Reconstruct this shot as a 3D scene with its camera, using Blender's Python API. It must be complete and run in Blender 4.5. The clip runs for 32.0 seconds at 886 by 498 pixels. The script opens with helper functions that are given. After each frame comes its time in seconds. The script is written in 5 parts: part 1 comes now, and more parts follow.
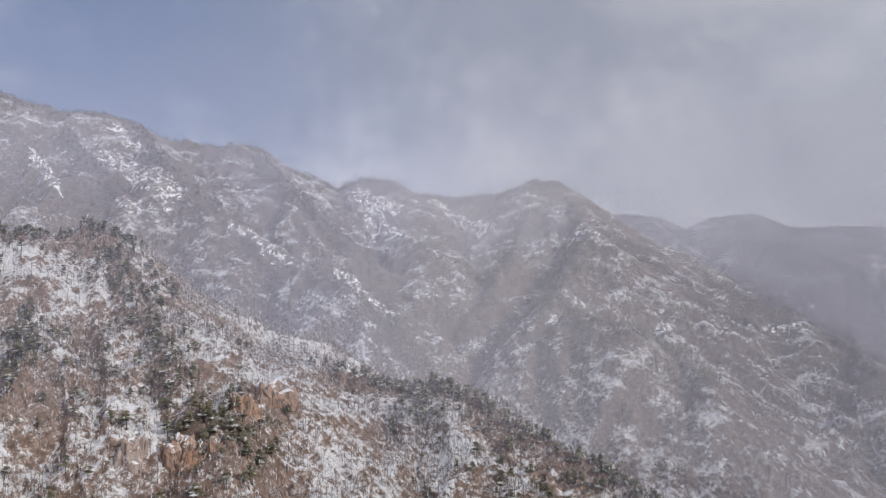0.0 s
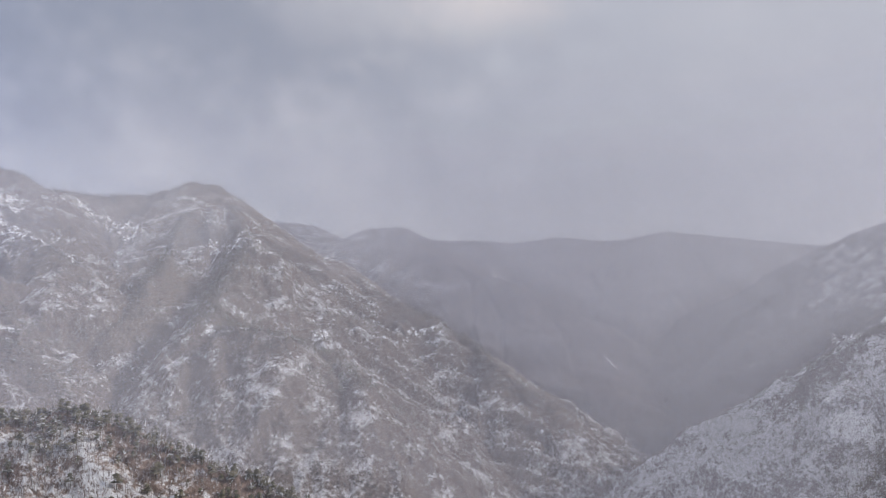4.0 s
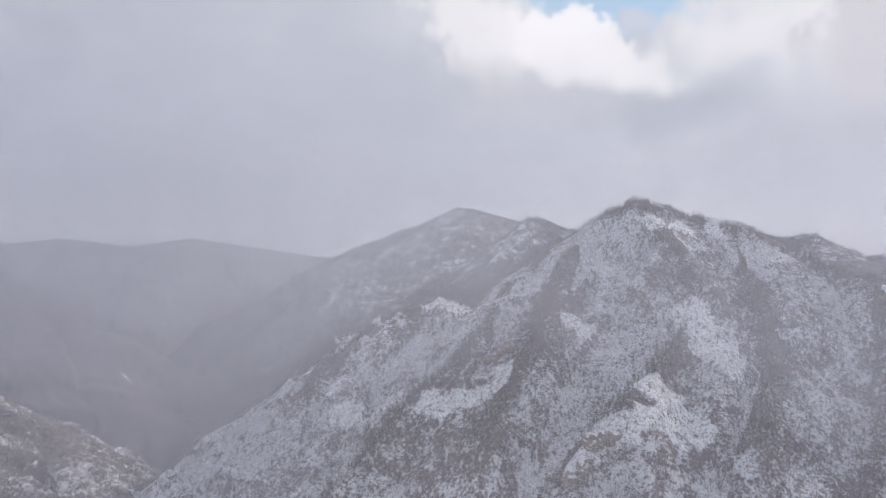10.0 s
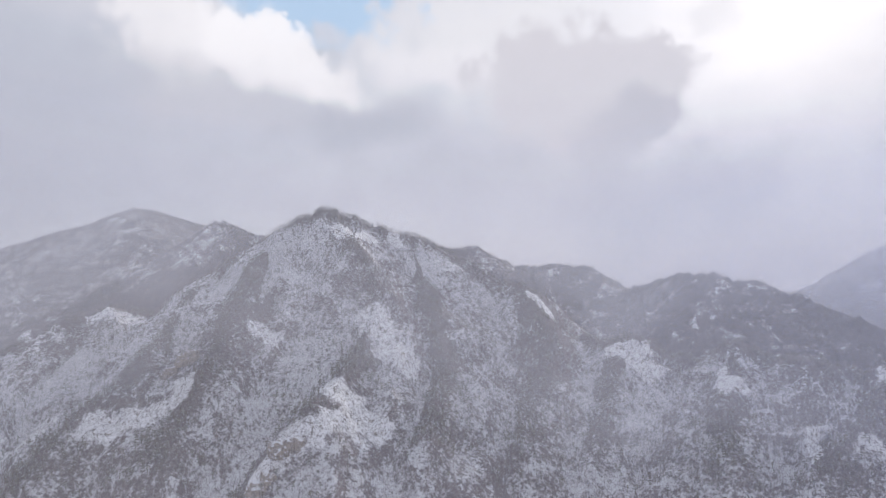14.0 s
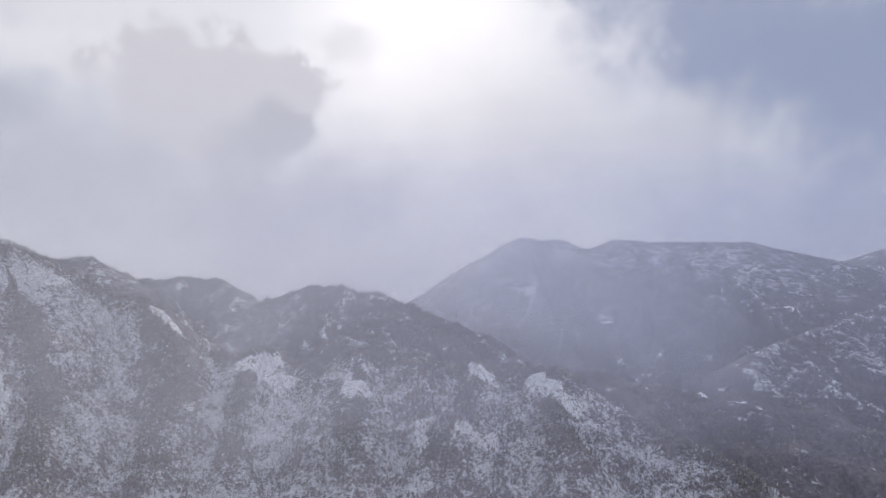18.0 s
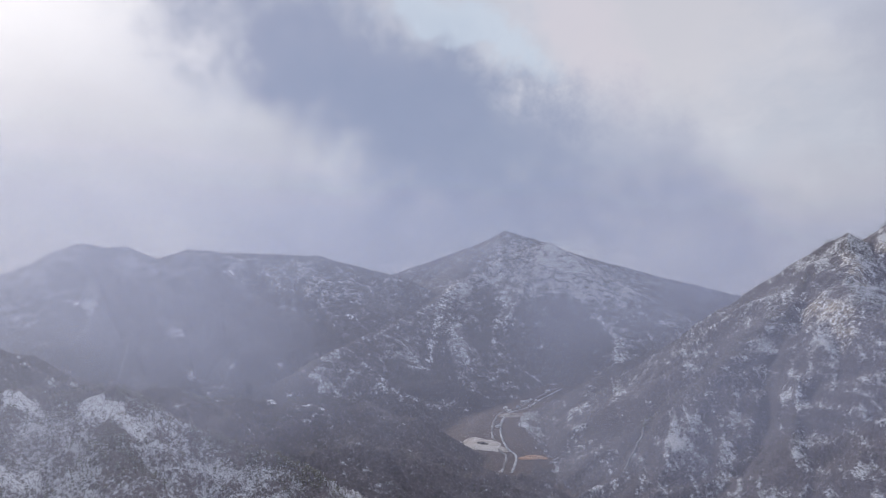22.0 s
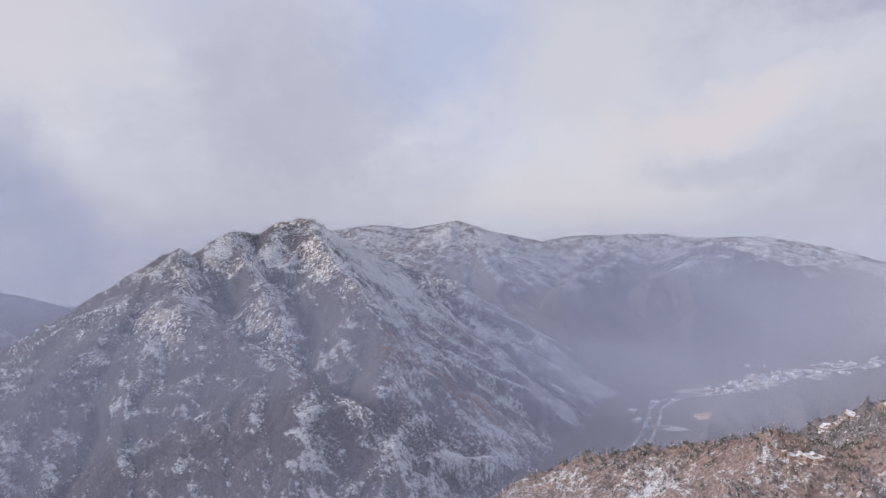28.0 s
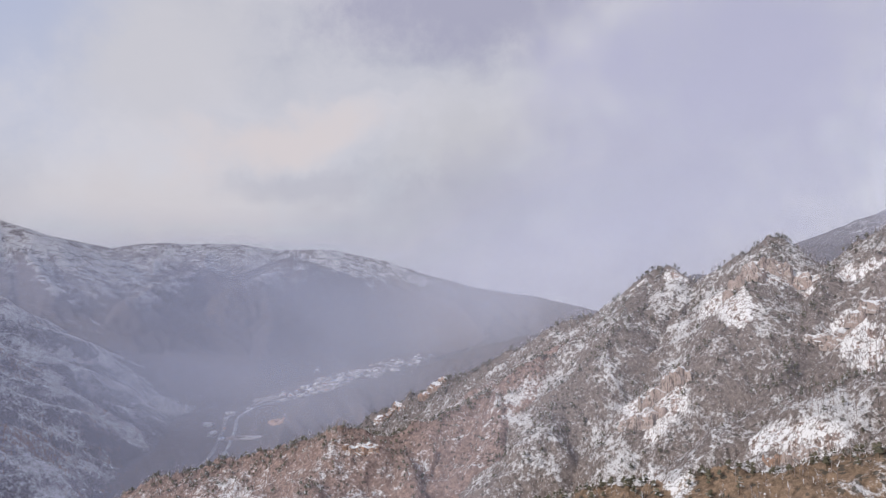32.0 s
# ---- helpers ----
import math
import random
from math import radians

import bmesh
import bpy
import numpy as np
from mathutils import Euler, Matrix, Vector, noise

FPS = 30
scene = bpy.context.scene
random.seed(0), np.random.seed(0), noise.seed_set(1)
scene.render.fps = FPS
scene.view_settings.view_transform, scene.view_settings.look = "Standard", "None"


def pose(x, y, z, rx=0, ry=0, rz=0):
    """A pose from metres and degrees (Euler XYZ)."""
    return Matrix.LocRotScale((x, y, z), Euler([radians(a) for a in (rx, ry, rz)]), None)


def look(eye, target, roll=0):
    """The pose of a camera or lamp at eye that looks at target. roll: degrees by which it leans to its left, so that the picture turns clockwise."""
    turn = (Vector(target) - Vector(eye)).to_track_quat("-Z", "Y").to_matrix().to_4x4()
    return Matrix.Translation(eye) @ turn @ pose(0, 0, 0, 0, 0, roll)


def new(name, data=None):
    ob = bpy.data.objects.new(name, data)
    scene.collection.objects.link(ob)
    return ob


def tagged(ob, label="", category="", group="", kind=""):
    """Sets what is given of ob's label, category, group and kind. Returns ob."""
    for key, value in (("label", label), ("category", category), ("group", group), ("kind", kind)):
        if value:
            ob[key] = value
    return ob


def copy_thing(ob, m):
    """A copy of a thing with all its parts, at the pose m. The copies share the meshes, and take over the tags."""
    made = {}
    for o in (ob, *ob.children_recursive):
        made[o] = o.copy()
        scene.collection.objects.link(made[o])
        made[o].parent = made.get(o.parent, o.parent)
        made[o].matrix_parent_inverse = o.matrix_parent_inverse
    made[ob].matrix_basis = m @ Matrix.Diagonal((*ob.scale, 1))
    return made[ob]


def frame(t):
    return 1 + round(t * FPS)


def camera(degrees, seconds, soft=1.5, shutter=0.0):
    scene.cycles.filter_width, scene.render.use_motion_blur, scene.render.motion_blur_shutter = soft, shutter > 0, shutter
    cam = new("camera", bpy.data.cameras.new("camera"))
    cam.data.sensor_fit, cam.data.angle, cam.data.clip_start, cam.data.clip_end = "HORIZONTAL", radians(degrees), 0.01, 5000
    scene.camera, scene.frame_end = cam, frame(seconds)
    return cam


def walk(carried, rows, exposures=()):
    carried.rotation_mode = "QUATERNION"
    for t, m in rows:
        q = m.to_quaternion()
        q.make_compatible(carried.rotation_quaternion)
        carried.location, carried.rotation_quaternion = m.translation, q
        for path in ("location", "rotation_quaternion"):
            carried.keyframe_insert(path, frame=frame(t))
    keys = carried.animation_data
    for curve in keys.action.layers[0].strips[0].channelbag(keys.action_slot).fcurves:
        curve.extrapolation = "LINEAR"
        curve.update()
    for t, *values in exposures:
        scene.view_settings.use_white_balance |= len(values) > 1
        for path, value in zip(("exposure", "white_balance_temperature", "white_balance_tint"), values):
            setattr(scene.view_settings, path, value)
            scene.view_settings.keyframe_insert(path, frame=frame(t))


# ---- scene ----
cam = camera(67.33, 32.0, soft=1.2)

# The camera hovers in one place above the valley and turns: seconds, heading, pitch, roll.
EYE_Z = 420.0
TURN = [
    (0.0, 0.17, 3.05, 1.40),
    (1.0, -6.99, 2.92, 1.41),
    (2.0, -14.16, 2.86, 1.47),
    (3.0, -21.45, 2.88, 1.51),
    (3.5, -25.02, 2.90, 1.52),
    (5.5, -38.35, 2.89, 1.44),
    (6.0, -41.69, 2.89, 1.41),
    (7.0, -48.23, 2.86, 1.37),
    (8.0, -54.73, 2.77, 1.31),
    (9.0, -61.28, 2.68, 1.23),
    (10.0, -67.85, 2.62, 1.10),
    (11.0, -74.47, 2.61, 1.01),
    (12.0, -81.04, 2.62, 0.99),
    (13.0, -87.61, 2.65, 1.04),
    (13.5, -90.90, 2.66, 1.05),
    (15.5, -104.01, 2.96, 1.51),
    (16.0, -107.58, 2.96, 1.56),
    (16.5, -112.00, 2.97, 1.60),
    (17.0, -116.10, 2.99, 1.67),
    (18.0, -124.99, 3.03, 1.73),
    (19.0, -133.84, 3.04, 1.77),
    (20.0, -142.75, 3.00, 1.81),
    (21.0, -151.62, 2.92, 1.80),
    (22.0, -160.42, 2.86, 1.78),
    (23.0, -169.33, 2.78, 1.74),
    (24.0, -178.20, 2.69, 1.71),
    (25.0, -187.12, 2.60, 1.67),
    (25.5, -191.53, 2.56, 1.67),
    (27.5, -209.07, 2.31, 1.24),
    (28.0, -213.44, 2.32, 1.22),
    (29.0, -222.18, 2.33, 1.15),
    (30.0, -230.89, 2.39, 1.04),
    (31.0, -239.66, 2.47, 0.98),
    (32.0, -248.51, 2.52, 1.03),
]
# it rises a little at the start, then holds its height
CLIMB = ((0.0, -1.2), (1.0, -0.5), (2.0, 0.1), (3.0, 0.8), (3.5, 1.1), (5.5, 1.4), (6.0, 1.4), (32.0, 1.4))


def rise(t):
    return float(np.interp(t, [c[0] for c in CLIMB], [c[1] for c in CLIMB]))


walk(cam, [(t, pose(0, 0, EYE_Z + rise(t), 90 + p, r, h)) for t, h, p, r in TURN],
     [(0, 0.0, 6630, 10), (4, 0.0, 6600, 10), (8, 0.08, 6480, 10), (13, 0.16, 6480, 10), (19, 0.0, 6400, 10), (22, 0.0, 6400, 10), (25, 0.05, 6400, 11), (30, 0.07, 6520, 12), (32, 0.0, 6600, 12)])

# ---- sky and sun ----
SUN_AZ, SUN_EL = -122.6, 26.0


def heading(az, el):
    a, e = radians(az), radians(el)
    return Vector((-math.sin(a) * math.cos(e), math.cos(a) * math.cos(e), math.sin(e)))


class Nodes:
    """Short-hand to wire up a node tree."""

    def __init__(self, tree):
        self.tree = tree
        tree.nodes.clear()

    def add(self, kind, ins=None, **props):
        n = self.tree.nodes.new(kind)
        for k, v in props.items():
            setattr(n, k, v)
        for k, v in (ins or {}).items():
            if isinstance(v, bpy.types.NodeSocket):
                self.tree.links.new(v, n.inputs[k])
            else:
                n.inputs[k].default_value = v
        return n

    def mix(self, fac, a, b, blend="MIX"):
        n = self.add("ShaderNodeMix", {0: fac, 6: a, 7: b}, data_type="RGBA", blend_type=blend)
        return n.outputs[2]

    def math(self, op, a, b=0.0, clamp=False):
        return self.add("ShaderNodeMath", {0: a, 1: b}, operation=op, use_clamp=clamp).outputs[0]

    def noise(self, vec, scale, detail=4.0, rough=0.55, distort=0.0):
        return self.add("ShaderNodeTexNoise", {"Vector": vec, "Scale": scale, "Detail": detail, "Roughness": rough,
                                               "Distortion": distort})

    def ramp(self, v, lo, hi, a=0.0, b=1.0, smooth=True):
        return self.add("ShaderNodeMapRange", {0: v, 1: lo, 2: hi, 3: a, 4: b},
                        interpolation_type="SMOOTHSTEP" if smooth else "LINEAR").outputs[0]


def rgb(r, g, b):
    return (r, g, b, 1.0)


CLOUDS = []


def cloud(*mass):
    """A cloud mass or gap: bearing, height, half-width, half-height, lean (degrees), colour, strength, inner edge."""
    CLOUDS.append(mass)


cloud(26, 20, 42, 20, 0, (0.14, 0.205, 0.37), 0.95, 0.1)
cloud(-8, 22, 30, 20, 0, (0.245, 0.28, 0.365), 0.82, 0.1)
cloud(-24, 28, 14, 8, 0, (0.60, 0.60, 0.66), 0.7, 0.1)
cloud(-33, 26, 9, 6, 0, (0.74, 0.70, 0.72), 0.7, 0.1)
cloud(-60, 12, 34, 16, 0, (0.45, 0.47, 0.55), 0.7, 0.1)
cloud(-181, 22, 15, 12, -30, (0.62, 0.61, 0.66), 0.8, 0.2)
cloud(-196, 24, 9, 9, 0, (0.50, 0.55, 0.72), 0.5, 0.2)
cloud(-190, 6, 40, 4, 0, (0.58, 0.56, 0.61), 0.6, 0.1)
cloud(-112, 6, 13, 6, 0, (0.42, 0.43, 0.50), 0.7, 0.1)
cloud(-98, 8, 16, 7, 0, (0.47, 0.47, 0.53), 0.6, 0.1)
cloud(-160, 4, 24, 7, 0, (0.35, 0.38, 0.49), 0.7, 0.1)
cloud(-197, 5, 18, 6, 0, (0.42, 0.44, 0.54), 0.55, 0.1)
cloud(-199, 20, 8, 9, 10, (0.50, 0.52, 0.60), 0.6, 0.2)
cloud(-206, 19, 6, 9, 0, (0.60, 0.60, 0.68), 0.6, 0.2)
cloud(-215, 19, 11, 13, 8, (0.42, 0.49, 0.68), 0.55, 0.0)
cloud(-226, 18, 10, 7, 0, (0.57, 0.58, 0.64), 0.85, 0.3)
cloud(-226, 6, 16, 4, 0, (0.61, 0.59, 0.62), 0.6, 0.1)
cloud(-236, 12, 10, 3, 14, (0.66, 0.62, 0.64), 0.85, 0.2)
cloud(-238, 8, 8, 2, 0, (0.47, 0.48, 0.56), 0.6, 0.2)
cloud(-252, 23, 15, 6.5, 4, (0.37, 0.38, 0.51), 0.9, 0.3)
cloud(-252, 11, 10, 6, 0, (0.52, 0.53, 0.58), 0.7, 0.2)
cloud(-274, 15, 18, 13, 0, (0.44, 0.45, 0.62), 0.85, 0.2)
cloud(-305, 20, 22, 20, 0, (0.38, 0.41, 0.58), 0.8, 0.2)
cloud(-98, 19, 14, 8, 0, (0.80, 0.79, 0.82), 0.8, 0.2)
cloud(-84, 25, 9, 5.5, 0, (0.42, 0.58, 0.78), 0.95, 0.7)
cloud(-73, 21, 8, 4.5, -20, (0.84, 0.82, 0.85), 0.85, 0.5)
cloud(-79.5, 19, 6.5, 3.0, -28, (0.92, 0.90, 0.93), 0.95, 0.75)
cloud(-84, 16.8, 4.5, 2.2, -25, (0.86, 0.84, 0.87), 0.85, 0.7)
cloud(-76, 15.5, 10, 4, -12, (0.56, 0.56, 0.62), 0.7, 0.3)
cloud(-87, 12.8, 9, 2.8, 0, (0.44, 0.46, 0.53), 0.85, 0.3)
cloud(-95, 17.2, 6, 2.4, -8, (0.84, 0.82, 0.86), 0.6, 0.4)
cloud(-105.5, 16, 7.5, 5.5, 0, (0.62, 0.60, 0.65), 0.9, 0.75)
cloud(-108, 12, 4.5, 3, 0, (0.52, 0.52, 0.58), 0.75, 0.6)
cloud(-116.5, 20.6, 3.6, 1.7, -15, (0.74, 0.73, 0.77), 0.6, 0.3)
cloud(-135, 11, 14, 8, -20, (0.66, 0.64, 0.67), 0.45, 0.1)
cloud(-154, 17, 19, 8.4, -28, (0.31, 0.345, 0.485), 0.88, 0.3)
cloud(-161, 11.5, 17, 8.5, -30, (0.285, 0.335, 0.475), 0.85, 0.25)
cloud(-146.5, 11.5, 5, 3.4, -20, (0.60, 0.60, 0.65), 0.5, 0.3)
cloud(-162, 21.5, 8, 2.4, -28, (0.58, 0.66, 0.77), 0.7, 0.5)
cloud(-172, 21, 4, 8, 25, (0.66, 0.62, 0.68), 0.6, 0.3)
cloud(-73, 21.3, 2.8, 2.0, -20, (0.86, 0.84, 0.87), 0.6, 0.3)
cloud(-77, 19.5, 2.8, 2.0, -20, (0.90, 0.88, 0.91), 0.75, 0.5)
cloud(-80.5, 18.0, 2.6, 1.9, -20, (0.90, 0.88, 0.91), 0.75, 0.55)
cloud(-84, 16.9, 2.4, 1.7, -15, (0.90, 0.88, 0.91), 0.75, 0.55)
cloud(-87.2, 16.4, 2.0, 1.5, 0, (0.86, 0.84, 0.87), 0.7, 0.5)
cloud(-85.8, 20.4, 2.2, 1.1, -20, (0.60, 0.62, 0.70), 0.75, 0.5)
cloud(-178, 5, 13, 4, 0, (0.33, 0.36, 0.48), 0.6, 0.1)
cloud(33, 12, 22, 9, 0, (0.17, 0.235, 0.40), 0.7, 0.1)
cloud(-110, 12.6, 3.6, 2.4, 0, (0.50, 0.50, 0.56), 0.6, 0.5)
cloud(-265, 5, 19, 9, 0, (0.40, 0.41, 0.53), 0.8, 0.1)
cloud(-212, 21, 10, 8, 0, (0.42, 0.48, 0.66), 0.6, 0.2)
cloud(-173, 11, 13, 6, -18, (0.35, 0.385, 0.52), 0.6, 0.2)
cloud(-202, 14, 12, 9, 0, (0.40, 0.42, 0.52), 0.55, 0.2)
cloud(-250, 4, 14, 5, 0, (0.40, 0.41, 0.50), 0.55, 0.1)

world = bpy.data.worlds.new("winter_sky")
scene.world = world
world.use_nodes = True
N = Nodes(world.node_tree)
direction = N.add("ShaderNodeTexCoord").outputs["Generated"]
sky = N.add("ShaderNodeTexSky", sky_type="NISHITA", sun_disc=False, sun_elevation=radians(SUN_EL),
            sun_rotation=radians(-SUN_AZ), altitude=500, dust_density=2.0)
blue = N.add("ShaderNodeVectorMath", {0: sky.outputs[0], "Scale": 0.10}, operation="SCALE").outputs[0]
warp = N.noise(direction, 3.2, 5.0, 0.55)
warp_v = N.add("ShaderNodeVectorMath", {0: warp.outputs["Color"], 1: (0.5, 0.5, 0.5)}, operation="SUBTRACT").outputs[0]
warped = N.add("ShaderNodeVectorMath", {0: warp_v, 1: (0.22, 0.22, 0.16), 2: direction}, operation="MULTIPLY_ADD").outputs[0]
curl = N.add("ShaderNodeVectorMath", {0: N.noise(direction, 11.0, 6.0, 0.6).outputs["Color"], 1: (0.5, 0.5, 0.5)}, operation="SUBTRACT").outputs[0]
warped = N.add("ShaderNodeVectorMath", {0: curl, 1: (0.09, 0.09, 0.07), 2: warped}, operation="MULTIPLY_ADD").outputs[0]
flat = N.add("ShaderNodeMapping", {"Vector": warped, "Scale": (1, 1, 2.4)}).outputs[0]
cover = N.noise(flat, 2.3, 6.0, 0.55, 0.3).outputs[0]
overcast = N.mix(N.ramp(cover, 0.35, 0.68), rgb(0.52, 0.54, 0.62), rgb(0.66, 0.66, 0.72))
col = N.mix(0.9, blue, overcast)
sun_dir = heading(SUN_AZ, SUN_EL)
facing = N.add("ShaderNodeVectorMath", {0: direction, 1: sun_dir}, operation="DOT_PRODUCT").outputs["Value"]
facing = N.math("MAXIMUM", facing, 0.0)
# sunlight scattered through the thin cloud round the sun
halo = N.math("ADD", N.math("MULTIPLY", N.math("POWER", facing, 22.0), 0.23), N.math("MULTIPLY", N.math("POWER", facing, 90.0), 0.10))
glow = N.add("ShaderNodeVectorMath", {0: (1.0, 0.97, 0.94), "Scale": halo}, operation="SCALE").outputs[0]
col = N.mix(1.0, col, glow, "ADD")
level = N.add("ShaderNodeSeparateXYZ", {0: direction}).outputs["Z"]
col = N.mix(N.ramp(level, 0.10, -0.02, 0.0, 0.75), col, rgb(0.50, 0.50, 0.58))
billow = N.noise(direction, 9.0, 8.0, 0.68).outputs[0]
billow = N.math("MULTIPLY", N.math("SUBTRACT", billow, 0.5), 1.4)
puffs = N.noise(direction, 26.0, 5.0, 0.6).outputs[0]
billow = N.math("ADD", billow, N.math("MULTIPLY", N.math("SUBTRACT", puffs, 0.5), 0.35))
crisp = N.math("MULTIPLY", N.math("SUBTRACT", puffs, 0.5), 0.9)
for az, el, rx, ry, lean, colour, strength, inner in CLOUDS:
    c = heading(az, el)
    z = -c
    x = Vector((0, 0, 1)).cross(z).normalized()
    m = Matrix((x, z.cross(x), z)).transposed() @ Matrix.Rotation(radians(lean), 3, "Z")
    local = N.add("ShaderNodeMapping", {"Vector": warped, "Location": c, "Rotation": m.to_euler(),
                                        "Scale": (radians(rx), radians(ry), 0.8)}, vector_type="TEXTURE").outputs[0]
    far = N.add("ShaderNodeVectorMath", {0: local}, operation="LENGTH").outputs["Value"]
    far = N.math("ADD", far, N.math("ADD", billow, crisp) if inner >= 0.5 else billow)
    col = N.mix(N.ramp(far, 1.15, inner, 0.0, strength), col, rgb(*colour))
# the overcast is brightest overhead
col = N.add("ShaderNodeVectorMath", {0: col, "Scale": N.ramp(level, 0.45, 0.95, 1.0, 1.4)}, operation="SCALE").outputs[0]
N.add("ShaderNodeOutputWorld", {0: N.add("ShaderNodeBackground", {0: col, 1: 1.0}).outputs[0]})

sun = new("sun", bpy.data.lights.new("sun", "SUN"))
sun.data.energy, sun.data.angle, sun.data.color = 2.6, radians(4), (1.0, 0.93, 0.84)
sun.matrix_world = look(sun_dir * 100, (0, 0, 0))


# ---- materials ----
def material(name):
    m = bpy.data.materials.new(name)
    m.use_nodes = True
    return m, Nodes(m.node_tree)


def finish(n, colour, rough, bump=None, strength=0.4, distance=1.0, spec=0.3):
    ins = {"Base Color": colour, "Roughness": rough, "Specular IOR Level": spec}
    if bump is not None:
        ins["Normal"] = n.add("ShaderNodeBump", {"Height": bump, "Strength": strength, "Distance": distance}).outputs[0]
    n.add("ShaderNodeOutputMaterial", {0: n.add("ShaderNodeBsdfPrincipled", ins).outputs[0]})


def slope_material(name, litter, rock, snow_lo, snow_hi, grain, high=0.10, relief=1.0, ledges=0.44, thick=1.0, wood=0.6, pine=0.3, aspect=0.03, bare=0.06, patches=0.36, crowd=1.0):
    """Snow lying unevenly over leaf litter under bare woods and dark pines, with bare granite where the mesh says so."""
    m, n = material(name)
    at = n.add("ShaderNodeNewGeometry")
    p = at.outputs["Position"]
    big = n.noise(p, 0.006, 3.0, 0.6).outputs[0]
    mid = n.noise(p, 0.03, 5.0, 0.65).outputs[0]
    fine = n.noise(p, grain, 7.0, 0.8).outputs[0]
    squeezed = n.add("ShaderNodeMapping", {"Vector": p, "Scale": (1, 1, 0.4), "Rotation": (0.35, 0.25, 0.5)}).outputs[0]
    crack = n.noise(squeezed, grain * 0.55, 7.0, 0.76).outputs[0]
    cover = n.math("ADD", n.math("ADD", n.math("MULTIPLY", big, 0.16), n.math("MULTIPLY", mid, patches)),
                   n.math("ADD", n.math("MULTIPLY", fine, 0.64 - patches), n.math("MULTIPLY", crack, 0.30)))
    height = n.add("ShaderNodeSeparateXYZ", {0: p}).outputs["Z"]
    cover = n.math("ADD", cover, n.ramp(height, 120, 560, -high, high))
    # steep ground sheds its snow; aspect melts sunward slopes and paints in relief contrast
    normal = at.outputs["Normal"]
    lie = n.add("ShaderNodeSeparateXYZ", {0: normal}).outputs["Z"]
    cover = n.math("ADD", cover, n.ramp(lie, 0.6, 0.88, -0.028, 0.018))
    warm = n.add("ShaderNodeVectorMath", {0: normal, 1: heading(SUN_AZ, 0)}, operation="DOT_PRODUCT").outputs["Value"]
    cover = n.math("ADD", cover, n.ramp(warm, -0.45, 0.45, aspect, -aspect, False))
    # bare above 0 paints shade into the hollows as missing snow; ribs stay paler
    hollow = n.add("ShaderNodeAttribute", attribute_name="hollow").outputs["Fac"]
    cover = n.math("SUBTRACT", cover, n.math("MULTIPLY", hollow, bare))
    # pines crowd along the crests
    brow = n.add("ShaderNodeAttribute", attribute_name="brow").outputs["Fac"]
    cover = n.math("SUBTRACT", cover, n.math("MULTIPLY", brow, 0.10 * crowd))
    ground = n.mix(n.ramp(fine, 0.3, 0.7), rgb(*[c * 0.4 for c in litter]), rgb(*[c * 1.4 for c in litter]))
    middle, half = (snow_lo + snow_hi) / 2, (snow_hi - snow_lo) * 0.32
    col = n.mix(n.ramp(cover, middle - half, middle + half, 0.0, thick), ground, rgb(0.78, 0.80, 0.84))
    # leafless stems stand in front of the snow
    upright = n.add("ShaderNodeMapping", {"Vector": p, "Scale": (1, 1, 0.20)}).outputs[0]
    stems = n.noise(upright, grain * 3.2, 4.0, 0.75).outputs[0]
    stand = n.math("ADD", n.math("MULTIPLY", mid, 0.6), n.math("MULTIPLY", big, 0.5))
    # stems also thicken with hollow, which darkens the gullies further
    stand = n.ramp(n.math("ADD", stand, n.math("MULTIPLY", hollow, 0.35)), 0.38, 0.66)
    stems = n.math("MULTIPLY", n.ramp(stems, 0.47, 0.57), n.math("MULTIPLY", stand, wood))
    col = n.mix(stems, col, rgb(*[c * 0.62 for c in litter]))
    # dark pines in loose groups
    spot = n.add("ShaderNodeTexVoronoi", {"Vector": p, "Scale": grain * 1.1}, feature="F1")
    chance = n.add("ShaderNodeSeparateColor", {0: spot.outputs["Color"]}).outputs[0]
    group = n.math("ADD", n.noise(p, 0.016, 5.0, 0.7).outputs[0], n.math("MULTIPLY", hollow, 3.0 * bare))
    group = n.math("ADD", group, n.math("MULTIPLY", brow, 0.22 * crowd))
    group = n.ramp(group, 0.44, 0.66, 0.0, 1.6)
    is_pine = n.math("LESS_THAN", chance, n.math("MULTIPLY", group, pine))
    crown = n.math("MULTIPLY", n.ramp(n.math("ADD", spot.outputs["Distance"], n.math("MULTIPLY", n.math("SUBTRACT", fine, 0.5), 0.8)), 0.52, 0.38), is_pine)
    col = n.mix(n.math("MULTIPLY", crown, 0.75), col, rgb(0.07, 0.07, 0.062))
    # granite slabs: cracked stone with snow on its ledges
    crag = n.add("ShaderNodeAttribute", attribute_name="slab").outputs["Fac"]
    stone = n.mix(n.noise(p, 0.02, 3.0).outputs[0], rgb(*[c * 0.7 for c in rock]), rgb(*[c * 1.1 for c in rock]))
    stone = n.mix(n.ramp(fine, 0.40, 0.52), n.mix(0.7, stone, rgb(0.05, 0.045, 0.045)), stone)
    ledge = n.math("ADD", n.math("MULTIPLY", crack, 0.6), n.math("MULTIPLY", fine, 0.4))
    stone = n.mix(n.ramp(ledge, ledges, ledges + 0.05), stone, rgb(0.86, 0.87, 0.90))
    # long cracks that slant across the slabs
    slanted = n.add("ShaderNodeMapping", {"Vector": p, "Scale": (1, 1, 0.12), "Rotation": (0.75, 0.55, 0.4)}).outputs[0]
    joint = n.noise(slanted, grain * 0.8, 5.0, 0.6).outputs[0]
